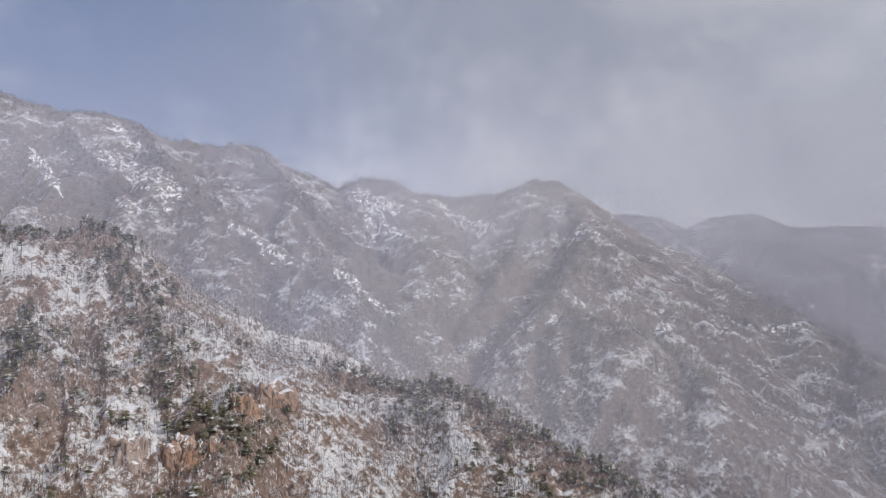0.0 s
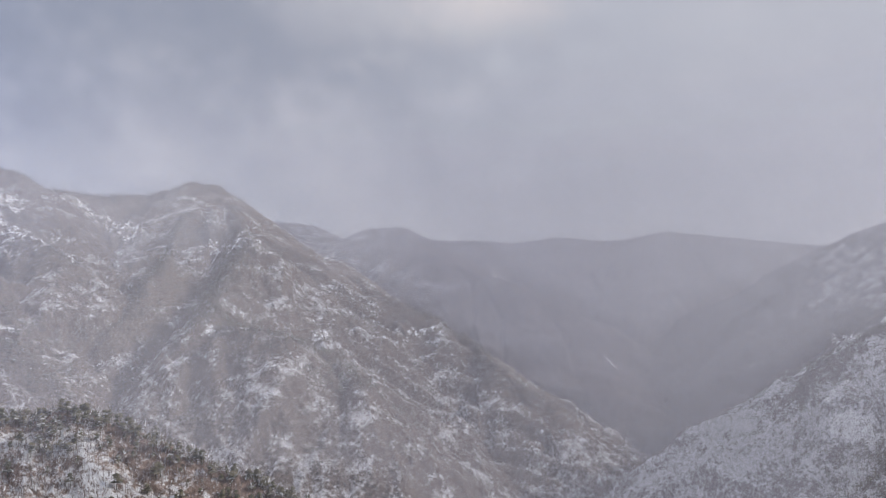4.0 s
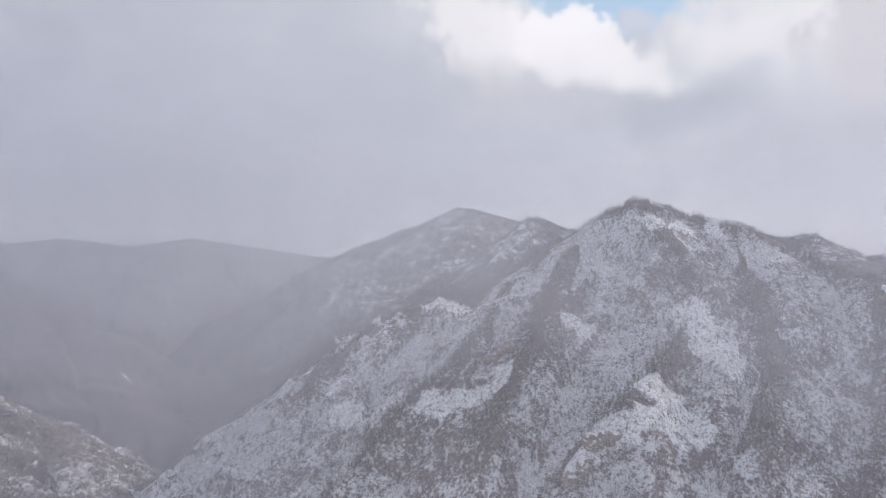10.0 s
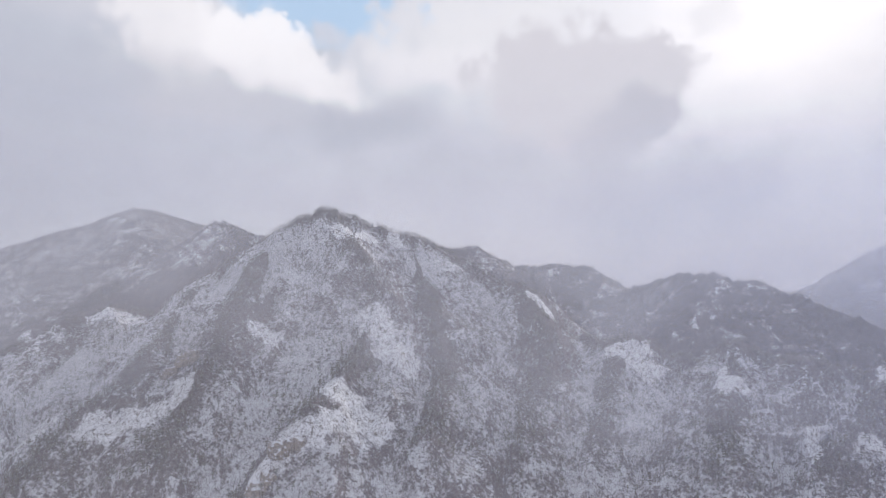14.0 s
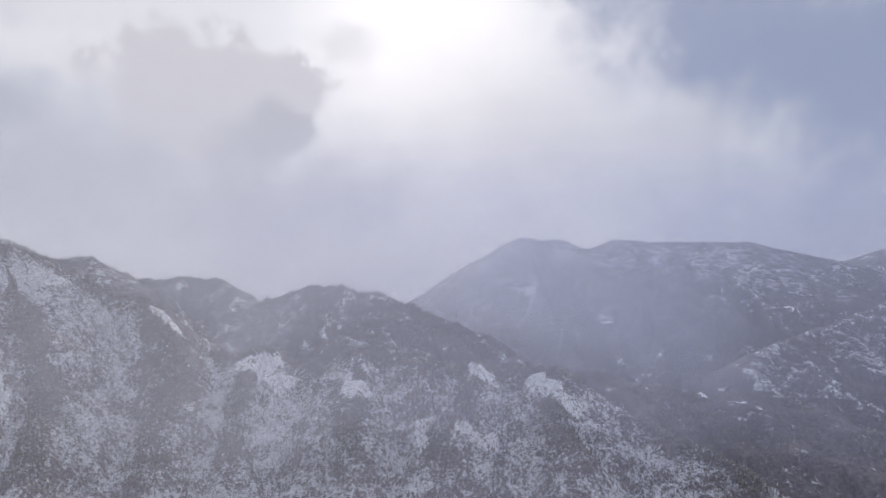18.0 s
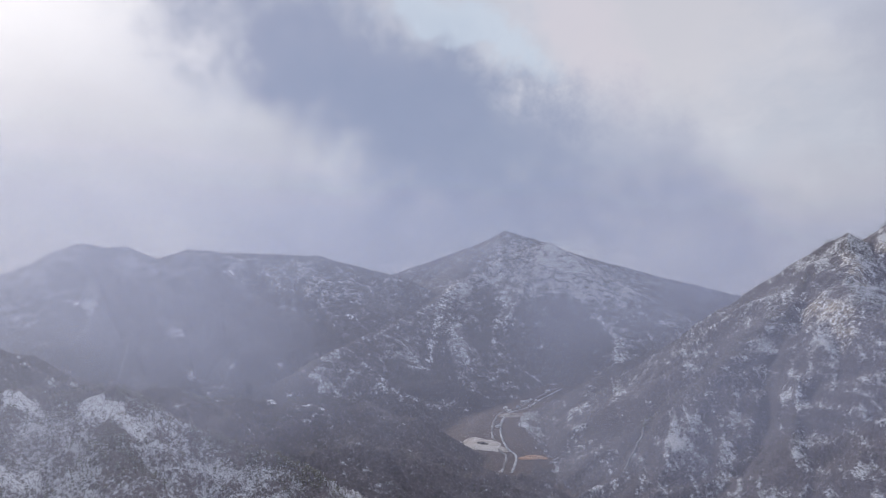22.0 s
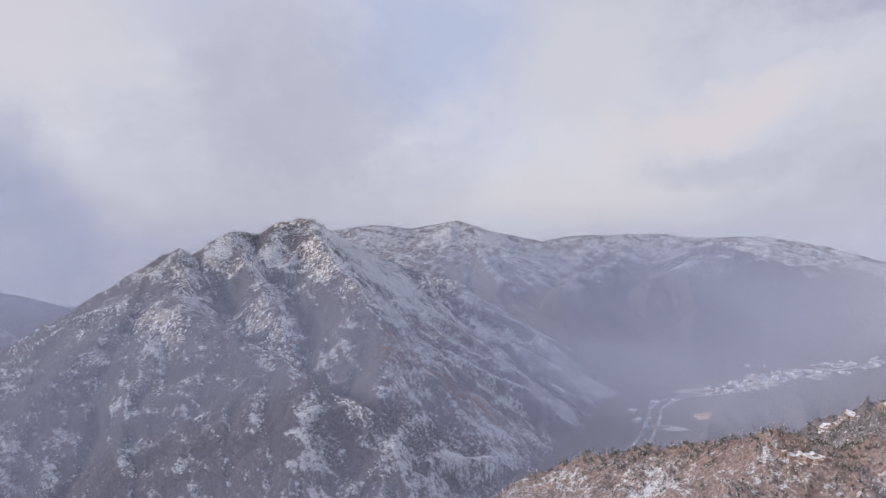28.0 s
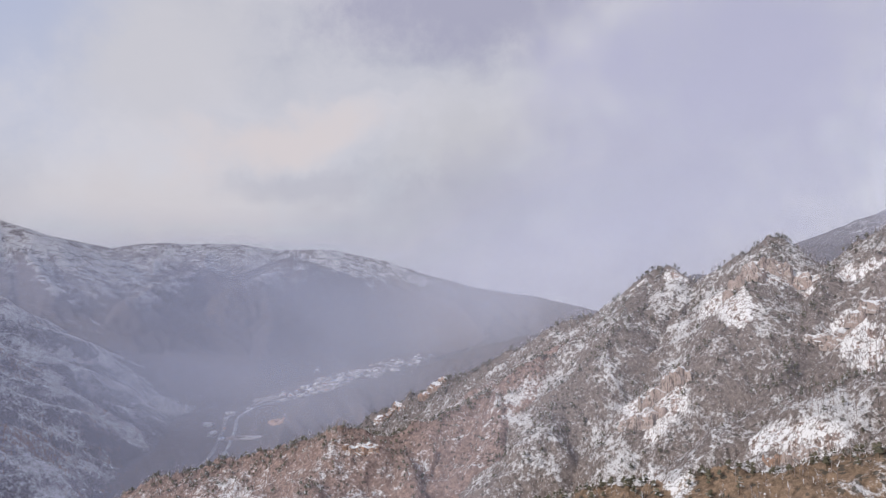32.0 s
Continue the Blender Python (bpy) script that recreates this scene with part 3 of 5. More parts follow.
def grad_noise(x, y, k=0):
    """Smooth noise in the plane, about -0.7 to 0.7."""
    gx, gy = LAT[k]
    xi, yi = np.floor(x).astype(np.int64), np.floor(y).astype(np.int64)
    fx, fy = x - xi, y - yi
    u, v = fx * fx * fx * (fx * (fx * 6 - 15) + 10), fy * fy * fy * (fy * (fy * 6 - 15) + 10)

    def corner(i, j):
        h = ((xi + i) * 73 + (yi + j) * 1259 + (xi + i) * (yi + j) * 7) & 4095
        return gx[h] * (fx - i) + gy[h] * (fy - j)

    return (corner(0, 0) * (1 - u) + corner(1, 0) * u) * (1 - v) + (corner(0, 1) * (1 - u) + corner(1, 1) * u) * v


def fbm(x, y, octaves, k=0):
    total, amp = 0.0, 1.0
    for o in range(octaves):
        total = total + amp * grad_noise(x * 2 ** o + 17 * o, y * 2 ** o + 5 * o, (k + o) % 4)
        amp *= 0.5
    return total


def ridged(x, y, k):
    return 0.55 - 2.4 * np.abs(grad_noise(x, y, k))


def land(x, y):
    """Height of the ground at x, y, which crest it belongs to (-1: the valley floor), and the distance from that crest."""
    best = 6.0 * fbm(x / 420, y / 420, 3) + np.clip((np.hypot(x, y) - 3300) * 0.02, 0, 60)
    owner, away = np.full(x.shape, -1), np.full(x.shape, 999.0)
    r = np.hypot(x, y)
    for i, (fall, pts) in enumerate(CRESTS.values()):
        pts = np.array(pts, float)
        reach = pts[:, 2].max() / fall
        near = np.nonzero((x > pts[:, 0].min() - reach) & (x < pts[:, 0].max() + reach)
                          & (y > pts[:, 1].min() - reach) & (y < pts[:, 1].max() + reach))[0]
        if not len(near):
            continue
        px, py = x[near], y[near]
        top, dist, along, run = np.full(px.shape, -1e9), np.zeros(px.shape), np.zeros(px.shape), 0.0
        for a, b in zip(pts[:-1], pts[1:]):
            step = b - a
            length = math.hypot(step[0], step[1]) + 1e-6
            t = np.clip(((px - a[0]) * step[0] + (py - a[1]) * step[1]) / length ** 2, 0, 1)
            d = np.hypot(px - a[0] - t * step[0], py - a[1] - t * step[1])
            h = a[2] + t * step[2] - fall * d
            won = h > top
            top[won], dist[won], along[won] = h[won], d[won], run + (t * length)[won]
            run += length
        # gullies and ribs that run down from the crest
        size = np.clip(r[near] / 1000, 0.35, 2.2)
        gully = np.abs(grad_noise(along / (75 * size) + 31 * i, dist / (340 * size) + i, i % 4)) \
            + 0.5 * np.abs(grad_noise(along / (30 * size) + 7 * i, dist / (150 * size) + i, (i + 1) % 4))
        top = top - (gully - 0.18) * np.minimum(dist * 0.42, 70 * size) * np.clip(1.9 - r[near] / 2200, 0.4, 1)
        # rocky knobs and notches along the crest
        knob = grad_noise(along / (30 * size) + 3 * i, dist * 0 + 0.5 + i, (i + 2) % 4) + 0.5 * grad_noise(along / (9 * size), dist * 0 + 0.3 + i, (i + 3) % 4)
        top = top + 17 * size * np.clip(knob, -0.25, 0.5) * np.exp(-dist / (13 * size)) * np.clip(1.6 - r[near] / 1500, 0.15, 1)
        won = top > best[near]
        k = near[won]
        best[k], owner[k], away[k] = top[won], i, dist[won]
    names = list(CRESTS)
    for i, (name, pts) in enumerate(RIBS):
        pts = np.array(pts, float)
        reach = 160.0
        near = np.nonzero((x > pts[:, 0].min() - reach) & (x < pts[:, 0].max() + reach)
                          & (y > pts[:, 1].min() - reach) & (y < pts[:, 1].max() + reach))[0]
        if not len(near):
            continue
        px, py = x[near], y[near]
        sway = np.clip(0.02 * r[near], 6, 34)
        px, py = (px + sway * grad_noise(px / (5 * sway), py / (5 * sway) + i, 0) + 0.4 * sway * grad_noise(px / (1.9 * sway), py / (1.9 * sway) + i, 1),
                  py + sway * grad_noise(px / (5 * sway) + 9, py / (5 * sway) + i, 2) + 0.4 * sway * grad_noise(px / (1.9 * sway) + 5, py / (1.9 * sway), 3))
        top, dist = np.full(px.shape, -1e9), np.full(px.shape, 1e9)
        for a, b in zip(pts[:-1], pts[1:]):
            step = b - a
            length = math.hypot(step[0], step[1]) + 1e-6
            t = np.clip(((px - a[0]) * step[0] + (py - a[1]) * step[1]) / length ** 2, 0, 1)
            d = np.hypot(px - a[0] - t * step[0], py - a[1] - t * step[1])
            dist = np.minimum(dist, d)
            top = np.maximum(top, a[2] + t * step[2] - 0.92 * (np.hypot(d, 0.4 * sway) - 0.4 * sway) - 0.012 * np.hypot(a[0], a[1]) * np.abs(grad_noise((px + py) / 60, (px - py) / 60 + i, 3)))
        won = top > best[near]
        k = near[won]
        best[k], owner[k], away[k] = top[won], names.index(name), np.minimum(away[k], dist[won] + 4)
    # sharp side ribs and gullies, broader on the far mountains
    steep = np.clip((best - 8) / 40, 0, 1)
    for size, weight in ((0.42, np.clip((700 - r) / 200, 0, 1)), (1.0, np.clip((r - 500) / 200, 0, 1) * np.clip((1650 - r) / 300, 0, 1)),
                         (1.8, 0.6 * np.clip((r - 1350) / 300, 0, 1))):
        use = np.nonzero(weight * steep > 0)[0]
        px, py = x[use] / size, y[use] / size
        px, py = px + 22 * grad_noise(px / 120, py / 120, 2), py + 22 * grad_noise(px / 120 + 9, py / 120, 3)
        crag = ridged(px / 100, py / 100, 1) + 0.5 * ridged(px / 46, py / 46, 3) + 0.30 * ridged(px / 21, py / 21, 2) \
            + 0.20 * ridged(px / 9.5, py / 9.5, 0) + 0.10 * ridged(px / 4.3, py / 4.3, 1)
        calm = 0.12 + 0.88 * np.clip(away[use] / (55 * size), 0, 1)
        best[use] = best[use] + 11 * size * (weight * steep)[use] * calm * crag
    for half, pts in VALLEYS:
        pts = np.array(pts, float)
        near = np.nonzero((x > pts[:, 0].min() - 700) & (x < pts[:, 0].max() + 700) & (r > 1180)
                          & (y > pts[:, 1].min() - 700) & (y < pts[:, 1].max() + 700))[0]
        if not len(near):
            continue
        px, py = x[near], y[near]
        dist, level = np.full(px.shape, 1e9), np.zeros(px.shape)
        for a, b in zip(pts[:-1], pts[1:]):
            step = b - a
            t = np.clip(((px - a[0]) * step[0] + (py - a[1]) * step[1]) / (step[0] ** 2 + step[1] ** 2), 0, 1)
            d = np.hypot(px - a[0] - t * step[0], py - a[1] - t * step[1])
            won = d < dist
            dist[won], level[won] = d[won], (a[2] + t * step[2])[won]
        out = np.maximum(0, dist - half)
        best[near] = np.clip(best[near], level - 0.25 * out, level + 0.42 * out + 0.0019 * out ** 2)
        owner[near[out <= 0]] = -1
    return best, owner, away


# One sheet of ground in rings round the valley's middle, closer together on crests and on slopes that face the valley.
FINE, COARSE = np.arange(-283.0, 35.5, 0.155), np.arange(36.0, 76.5, 1.0)
turn = np.radians(np.concatenate([FINE, COARSE]))
SPOKES = len(turn)


def ring_radii(rings, first=190.0, last=4850.0):
    """Distances of the rings along each spoke."""
    some = turn[::4]
    rs = np.geomspace(first, last, 620)
    R, A = np.meshgrid(rs, some, indexing="ij")
    z = land((-R * np.sin(A)).ravel(), (R * np.cos(A)).ravel())[0].reshape(R.shape)
    el = np.degrees(np.arctan2(z - EYE_Z, R))
    climb = np.gradient(el, axis=0)
    seen = el >= np.maximum.accumulate(el, axis=0) - 0.25
    face = np.clip(climb, 0, 1.5) * seen + 0.12 * np.clip(np.abs(climb), 0, 0.6)
    brow = np.zeros(el.shape)
    top = (el[1:-1] >= el[:-2]) & (el[1:-1] > el[2:]) & seen[1:-1]
    brow[1:-1][top] = 1.0
    soft = sum(np.roll(brow, k, 0) * f for k, f in ((-2, 0.4), (-1, 0.8), (0, 1.0), (1, 0.8), (2, 0.4)))
    weight = 0.55 * face / face.sum(0) + 0.27 * soft / np.maximum(soft.sum(0), 1.0) + 0.18 / len(rs)
    for axis in (1, 1, 0):
        weight = (np.roll(weight, 1, axis) + 2 * weight + np.roll(weight, -1, axis)) / 4
    run = np.cumsum(weight, 0)
    run = (run - run[0]) / (run[-1] - run[0])
    out = np.stack([np.interp(np.linspace(0, 1, rings), run[:, k], rs) for k in range(len(some))], 1)
    return np.stack([np.interp(turn, some, out[i]) for i in range(rings)])


INNER = np.concatenate([[0.0], np.arange(10.0, 186.0, 10.0)])
inner = INNER[:, None] * np.ones((1, SPOKES))
ring_r = np.concatenate([inner, ring_radii(385)])
RINGS = len(ring_r)
GX = (ring_r * -np.sin(turn)[None]).ravel()
GY = (ring_r * np.cos(turn)[None]).ravel()
GZ, GOWN, GAWAY = land(GX, GY)
# in the narrow middle the spokes lie closer than the rings: even the ground out along each ring
for i, r in enumerate(INNER):
    span = int(np.clip(9.0 / (max(r, 0.5) * 0.0027), 3, SPOKES // 2 - 1))
    row = GZ[i * SPOKES:(i + 1) * SPOKES]
    run = np.cumsum(np.concatenate([[0.0], row[-span:], row, row[:span]]))
    GZ[i * SPOKES:(i + 1) * SPOKES] = row.mean() if r == 0 else (run[2 * span + 1:] - run[:-2 * span - 1]) / (2 * span + 1)


def slab_mask(x, y):
    """How bare the ground is: 1 on the granite slabs, fading to 0 round them."""
    out = np.zeros(x.shape)
    for ax, ay, bx, by, w, bare in SLABS:
        near = np.nonzero((np.abs(x - (ax + bx) / 2) < abs(ax - bx) / 2 + 2 * w) & (np.abs(y - (ay + by) / 2) < abs(ay - by) / 2 + 2 * w))[0]
        px, py = x[near], y[near]
        length = (bx - ax) ** 2 + (by - ay) ** 2 + 1e-6
        t = np.clip(((px - ax) * (bx - ax) + (py - ay) * (by - ay)) / length, 0, 1)
        d = np.hypot(px - ax - t * (bx - ax), py - ay - t * (by - ay))
        out[near] = np.maximum(out[near], bare * np.clip(1.5 - d / w, 0, 1))
    return out


GSLAB = slab_mask(GX, GY)


def hollows(share=0.03):
    """How far the ground lies below the ground on both sides of it: above 0 in gullies, below 0 on ribs."""
    tx, ty = -GY * share, GX * share
    sides = (land(GX + tx, GY + ty)[0] + land(GX - tx, GY - ty)[0]) / 2
    return np.clip((sides - GZ) / (share * np.maximum(np.hypot(GX, GY), 1.0)), -0.6, 0.6)


GHOLLOW = hollows()
GBROW = np.exp(-GAWAY / np.clip(0.022 * np.hypot(GX, GY), 8, 45))


def raw_mesh(name, verts, quads, mat, smooth=True, attributes=()):
    """A mesh from arrays of corners and of faces with equally many corners each."""
    me = bpy.data.meshes.new(name)
    n = quads.shape[1]
    me.vertices.add(len(verts))
    me.vertices.foreach_set("co", np.ascontiguousarray(verts, np.float32).ravel())
    me.loops.add(quads.size)
    me.loops.foreach_set("vertex_index", np.ascontiguousarray(quads, np.int32).ravel())
    me.polygons.add(len(quads))
    me.polygons.foreach_set("loop_start", np.arange(0, quads.size, n, dtype=np.int32))
    me.polygons.foreach_set("use_smooth", np.full(len(quads), smooth))
    for key, values in attributes:
        me.attributes.new(key, "FLOAT", "POINT").data.foreach_set("value", np.ascontiguousarray(values, np.float32))
    me.update(calc_edges=True)
    me.materials.append(mat)
    return me


cell = np.arange((RINGS - 1) * SPOKES)
right = np.where(cell % SPOKES == SPOKES - 1, cell - SPOKES + 1, cell + 1)
CELLS = np.stack([cell, cell + SPOKES, right + SPOKES, right], 1)
CELL_OWNER = GOWN[CELLS[:, 0]]

# what each crest's mountain is called, what it looks like, and its ground
MOUNTAINS = {
    "near_hill": ("hill", "steep near hill of snowy ground, pines and tan rock", WARM_MAT),
    "west_range": ("mountain", "long sunlit mountain range with snowy granite slabs and brown forest", RANGE_MAT),
    "front_knoll": ("hill", "rounded forested hill with a snowy brow below the range", RANGE_MAT),
    "haze_spur": ("mountain", "dim mountain spur fading into grey mist", FAR_MAT),
    "far_bump": ("mountain", "hazy distant wooded mountain with a rounded top", FAR_MAT),
    "far_wall": ("mountain", "faint far mountain ridge nearly lost in haze", FAR_MAT),
    "back_peak": ("mountain", "pointed grey mountain behind the snowy peaks", FAR_MAT),
    "second_peak": ("mountain", "dark wooded mountain peak behind the main peak", FAR_MAT),
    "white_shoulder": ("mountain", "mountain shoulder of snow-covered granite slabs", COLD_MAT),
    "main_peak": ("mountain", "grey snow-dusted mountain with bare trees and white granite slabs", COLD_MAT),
    "col_hill": ("hill", "dark wooded hill behind the mountain's ridge", FAR_MAT),
    "tree_hill": ("hill", "dark tree-covered hill with a small snow patch", FAR_MAT),
    "double_peak": ("mountain", "hazy blue mountain with two small peaks", FAR_MAT),
    "east_dome": ("mountain", "distant blue dome-shaped mountain under cloud", FAR_MAT),
    "rock_peak": ("mountain", "rugged mountain with snowy ledges above the valley", ROCKY_MAT),
    "low_hill": ("hill", "low wooded hill with snowy clearings in the valley", FAR_MAT),
    "valley_peak": ("mountain", "large snowy mountain with pale rock ribs and dark forest", VALLEY_MAT),
    "long_ridge": ("mountain", "long snow-topped ridge beyond the village valley", PALE_MAT),
    "inner_spur": ("mountain", "dark blue wooded spurs below the snow-topped ridge", FAR_MAT),
    "far_foot": ("mountain", "snowy wooded mountain flank behind the large mountain", PALE_MAT),
    "shadow_hill": ("hill", "low dark-wooded hill before the village", FLOOR_MAT),
    "front_spur": ("hill", "reddish rocky spur with thin snow and scrub", SPUR_MAT),
    "cliff_mountain": ("mountain", "snowy cliff mountain with pink granite faces and pines", CLIFF_MAT),
    "near_spur": ("hill", "dark-treed snowy spur below the cliffs", CLIFF_MAT),
    "brown_knoll": ("hill", "brown hilltop with dark pines and patches of snow", KNOLL_MAT),
    "behind_cliff": ("mountain", "dark blue mountain slope behind the cliffs", FAR_MAT),
    "behind_far": ("mountain", "hazy far slope behind the cliffs", FAR_MAT),
}
CREST_NAMES = list(CRESTS)
SHOWN = ["valley_floor"] + list(MOUNTAINS)
GROUP_OF = np.array([0] + [SHOWN.index(n) for n in CREST_NAMES])
CELL_GROUP = GROUP_OF[CELL_OWNER + 1]


def land_piece(index):
    faces = CELLS[CELL_GROUP == index]
    used, inverse = np.unique(faces, return_inverse=True)
    verts = np.stack([GX[used], GY[used], GZ[used]], 1)
    if index:
        kind, label, mat = MOUNTAINS[SHOWN[index]]
    else:
        kind, label, mat = "ground", "wooded valley floor with thin snow between the mountains", FLOOR_MAT
    me = raw_mesh(kind, verts, inverse.reshape(-1, 4), mat, True, [("slab", GSLAB[used]), ("hollow", GHOLLOW[used]), ("brow", GBROW[used])])
    ob = tagged(new("ground" if not index else kind, me), label, kind)
    tagged(ob, kind="structure") if not index else tagged(ob, group="mountains round the valley")
    return ob


for piece in range(len(SHOWN)):
    land_piece(piece)


# ---- thin sheets one behind the other, standing in for mist and haze in the valleys ----
# bearing from the start, how thick the mist is there, and how blue its haze is painted
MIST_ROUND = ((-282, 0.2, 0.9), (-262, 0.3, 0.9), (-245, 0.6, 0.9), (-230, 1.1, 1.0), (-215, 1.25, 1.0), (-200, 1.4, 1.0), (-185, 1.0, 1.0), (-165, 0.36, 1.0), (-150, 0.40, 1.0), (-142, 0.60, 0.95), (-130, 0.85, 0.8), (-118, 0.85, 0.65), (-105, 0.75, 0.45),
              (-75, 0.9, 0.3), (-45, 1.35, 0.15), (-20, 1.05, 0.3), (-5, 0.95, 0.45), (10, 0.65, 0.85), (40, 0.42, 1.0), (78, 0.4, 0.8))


def mist_sheet(radius, dens, low, high):
    n, rows = 320, 24
    a = np.linspace(0, 2 * np.pi, n, endpoint=False)
    zs = np.linspace(-20, high + 10, rows)
    wob = radius * (1 + 0.05 * np.sin(3 * a + radius) + 0.03 * np.sin(7 * a + radius * 2))
    x, y = -np.sin(a) * wob, np.cos(a) * wob
    ground = land(x, y)[0]
    bearing = np.degrees(a)
    bearing = np.where(bearing > 78, bearing - 360, bearing)
    round_ = np.interp(bearing, [m[0] for m in MIST_ROUND], [m[1] for m in MIST_ROUND])
    # the bank in the upper valley and the haze behind the rocky peak lie far back
    bank = np.interp(bearing, [-92, -72, -20, -2], [0, 1, 1, 0])
    back = np.interp(bearing, [-190, -182, -150, -138], [0, 1, 1, 0])
    village = np.interp(bearing, [-250, -236, -190, -180], [0, 1, 1, 0])
    if radius == 1640:
        round_ = round_ * (1 - back)
    # thinned round the side valley, in place of the cloud's shade on it
    if radius < 1700:
        round_ = round_ * np.interp(bearing, [-184, -176, -160, -150], [1, 0.55, 0.55, 1])
    if radius == 1450:
        round_ = 1.2 * village
    elif radius < 1100:
        round_ = round_ * (1 - 0.2 * bank)
    elif radius < 2500:
        round_ = round_ + 0.12 + 0.25 * bank
    elif radius == 3120:
        round_ = 0.35 * bank + back
    else:
        round_ = back
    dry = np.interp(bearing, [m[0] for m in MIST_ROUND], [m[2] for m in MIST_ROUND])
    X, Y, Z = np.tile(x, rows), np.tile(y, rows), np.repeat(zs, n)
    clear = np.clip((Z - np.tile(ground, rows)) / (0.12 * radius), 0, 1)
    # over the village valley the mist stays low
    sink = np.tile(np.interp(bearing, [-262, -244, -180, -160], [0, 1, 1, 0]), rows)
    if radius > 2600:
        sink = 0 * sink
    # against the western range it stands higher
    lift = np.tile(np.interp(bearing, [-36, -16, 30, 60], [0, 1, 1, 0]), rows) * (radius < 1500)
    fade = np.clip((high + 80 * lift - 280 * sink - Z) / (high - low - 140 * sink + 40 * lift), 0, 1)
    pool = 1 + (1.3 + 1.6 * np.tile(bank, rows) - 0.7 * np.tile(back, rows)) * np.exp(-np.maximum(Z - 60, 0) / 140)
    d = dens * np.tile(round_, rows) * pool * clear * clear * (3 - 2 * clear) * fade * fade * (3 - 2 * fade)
    i = np.arange((rows - 1) * n)
    j = np.where(i % n == n - 1, i - n + 1, i + 1)
    quads = np.stack([i, j, j + n, i + n], 1)
    quads = quads[d[quads].max(1) > 0.004]
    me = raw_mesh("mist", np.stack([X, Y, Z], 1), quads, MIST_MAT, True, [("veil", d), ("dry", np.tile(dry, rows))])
    return tagged(new("mist", me), "translucent sheet standing in for mist and haze across the valley", "mist", kind="stuff")


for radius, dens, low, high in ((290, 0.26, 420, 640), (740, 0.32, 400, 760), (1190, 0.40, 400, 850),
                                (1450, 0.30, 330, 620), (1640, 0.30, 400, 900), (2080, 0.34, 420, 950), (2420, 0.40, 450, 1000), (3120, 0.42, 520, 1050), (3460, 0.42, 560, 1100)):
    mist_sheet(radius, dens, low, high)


# ---- forest ----
def spray(rng, parts):
    """Joins (corners, triangles) pairs."""
    vs, ts, k = [], [], 0
    for v, t in parts:
        vs.append(np.asarray(v, float))
        ts.append(np.asarray(t, int) + k)
        k += len(v)
    return np.concatenate(vs), np.concatenate(ts)


def stick(a, b, w):
    """A tapering three-sided twig from a to b."""
    a, b = np.asarray(a, float), np.asarray(b, float)
    ring = [a + w * np.array([math.cos(q), math.sin(q), 0]) for q in (0, 2.09, 4.19)]
    return np.array(ring + [b]), [(0, 1, 3), (1, 2, 3), (2, 0, 3)]


def bare_tree(rng, twigs, width):
    parts = [stick((0, 0, -0.08), (rng.normal(0, .03), rng.normal(0, .03), 1.0), width)]
    for i in range(twigs):
        z = rng.uniform(0.25, 0.8)
        q = rng.uniform(0, 6.28)
        out = rng.uniform(0.12, 0.26)
        tip = (math.cos(q) * out, math.sin(q) * out, z + rng.uniform(0.1, 0.3))
        side = np.array([-math.sin(q), math.cos(q), 0.3]) * width * 1.3
        base = np.array([0, 0, z])
        parts.append((np.array([base - side, base + side, tip]), [(0, 1, 2)]))
    return spray(rng, parts)


def pine_tree(rng, tiers, sides, width=0.03):
    """A crooked pine: flat ragged clumps of needles round the upper trunk."""
    parts = [stick((0, 0, -0.08), (rng.normal(0, .05), rng.normal(0, .05), 0.92), width)]
    for i in range(tiers):
        f = (i + 0.5) / tiers
        z = 0.40 + 0.5 * f
        reach = 0.33 * (1 - 0.45 * f) * rng.uniform(0.75, 1.25)
        q1 = rng.uniform(0, 6.28)
        out = rng.uniform(0.02, 0.17) * (1.1 - f)
        cx, cy = math.cos(q1) * out, math.sin(q1) * out
        q0 = rng.uniform(0, 6.28)
        ring = []
        for k in range(sides):
            q = q0 + k * 6.283 / sides
            rr = reach * rng.uniform(0.5, 1.3)
            ring.append((cx + math.cos(q) * rr, cy + math.sin(q) * rr, z - rng.uniform(-0.02, 0.07)))
        v = ring + [(cx, cy, z + rng.uniform(0.06, 0.13)), (cx, cy, z - 0.05)]
        t = [(k, (k + 1) % sides, sides) for k in range(sides)]
        t += [((k + 1) % sides, k, sides + 1) for k in range(0, sides, 2)]
        parts.append((np.array(v), t))
    return spray(rng, parts)


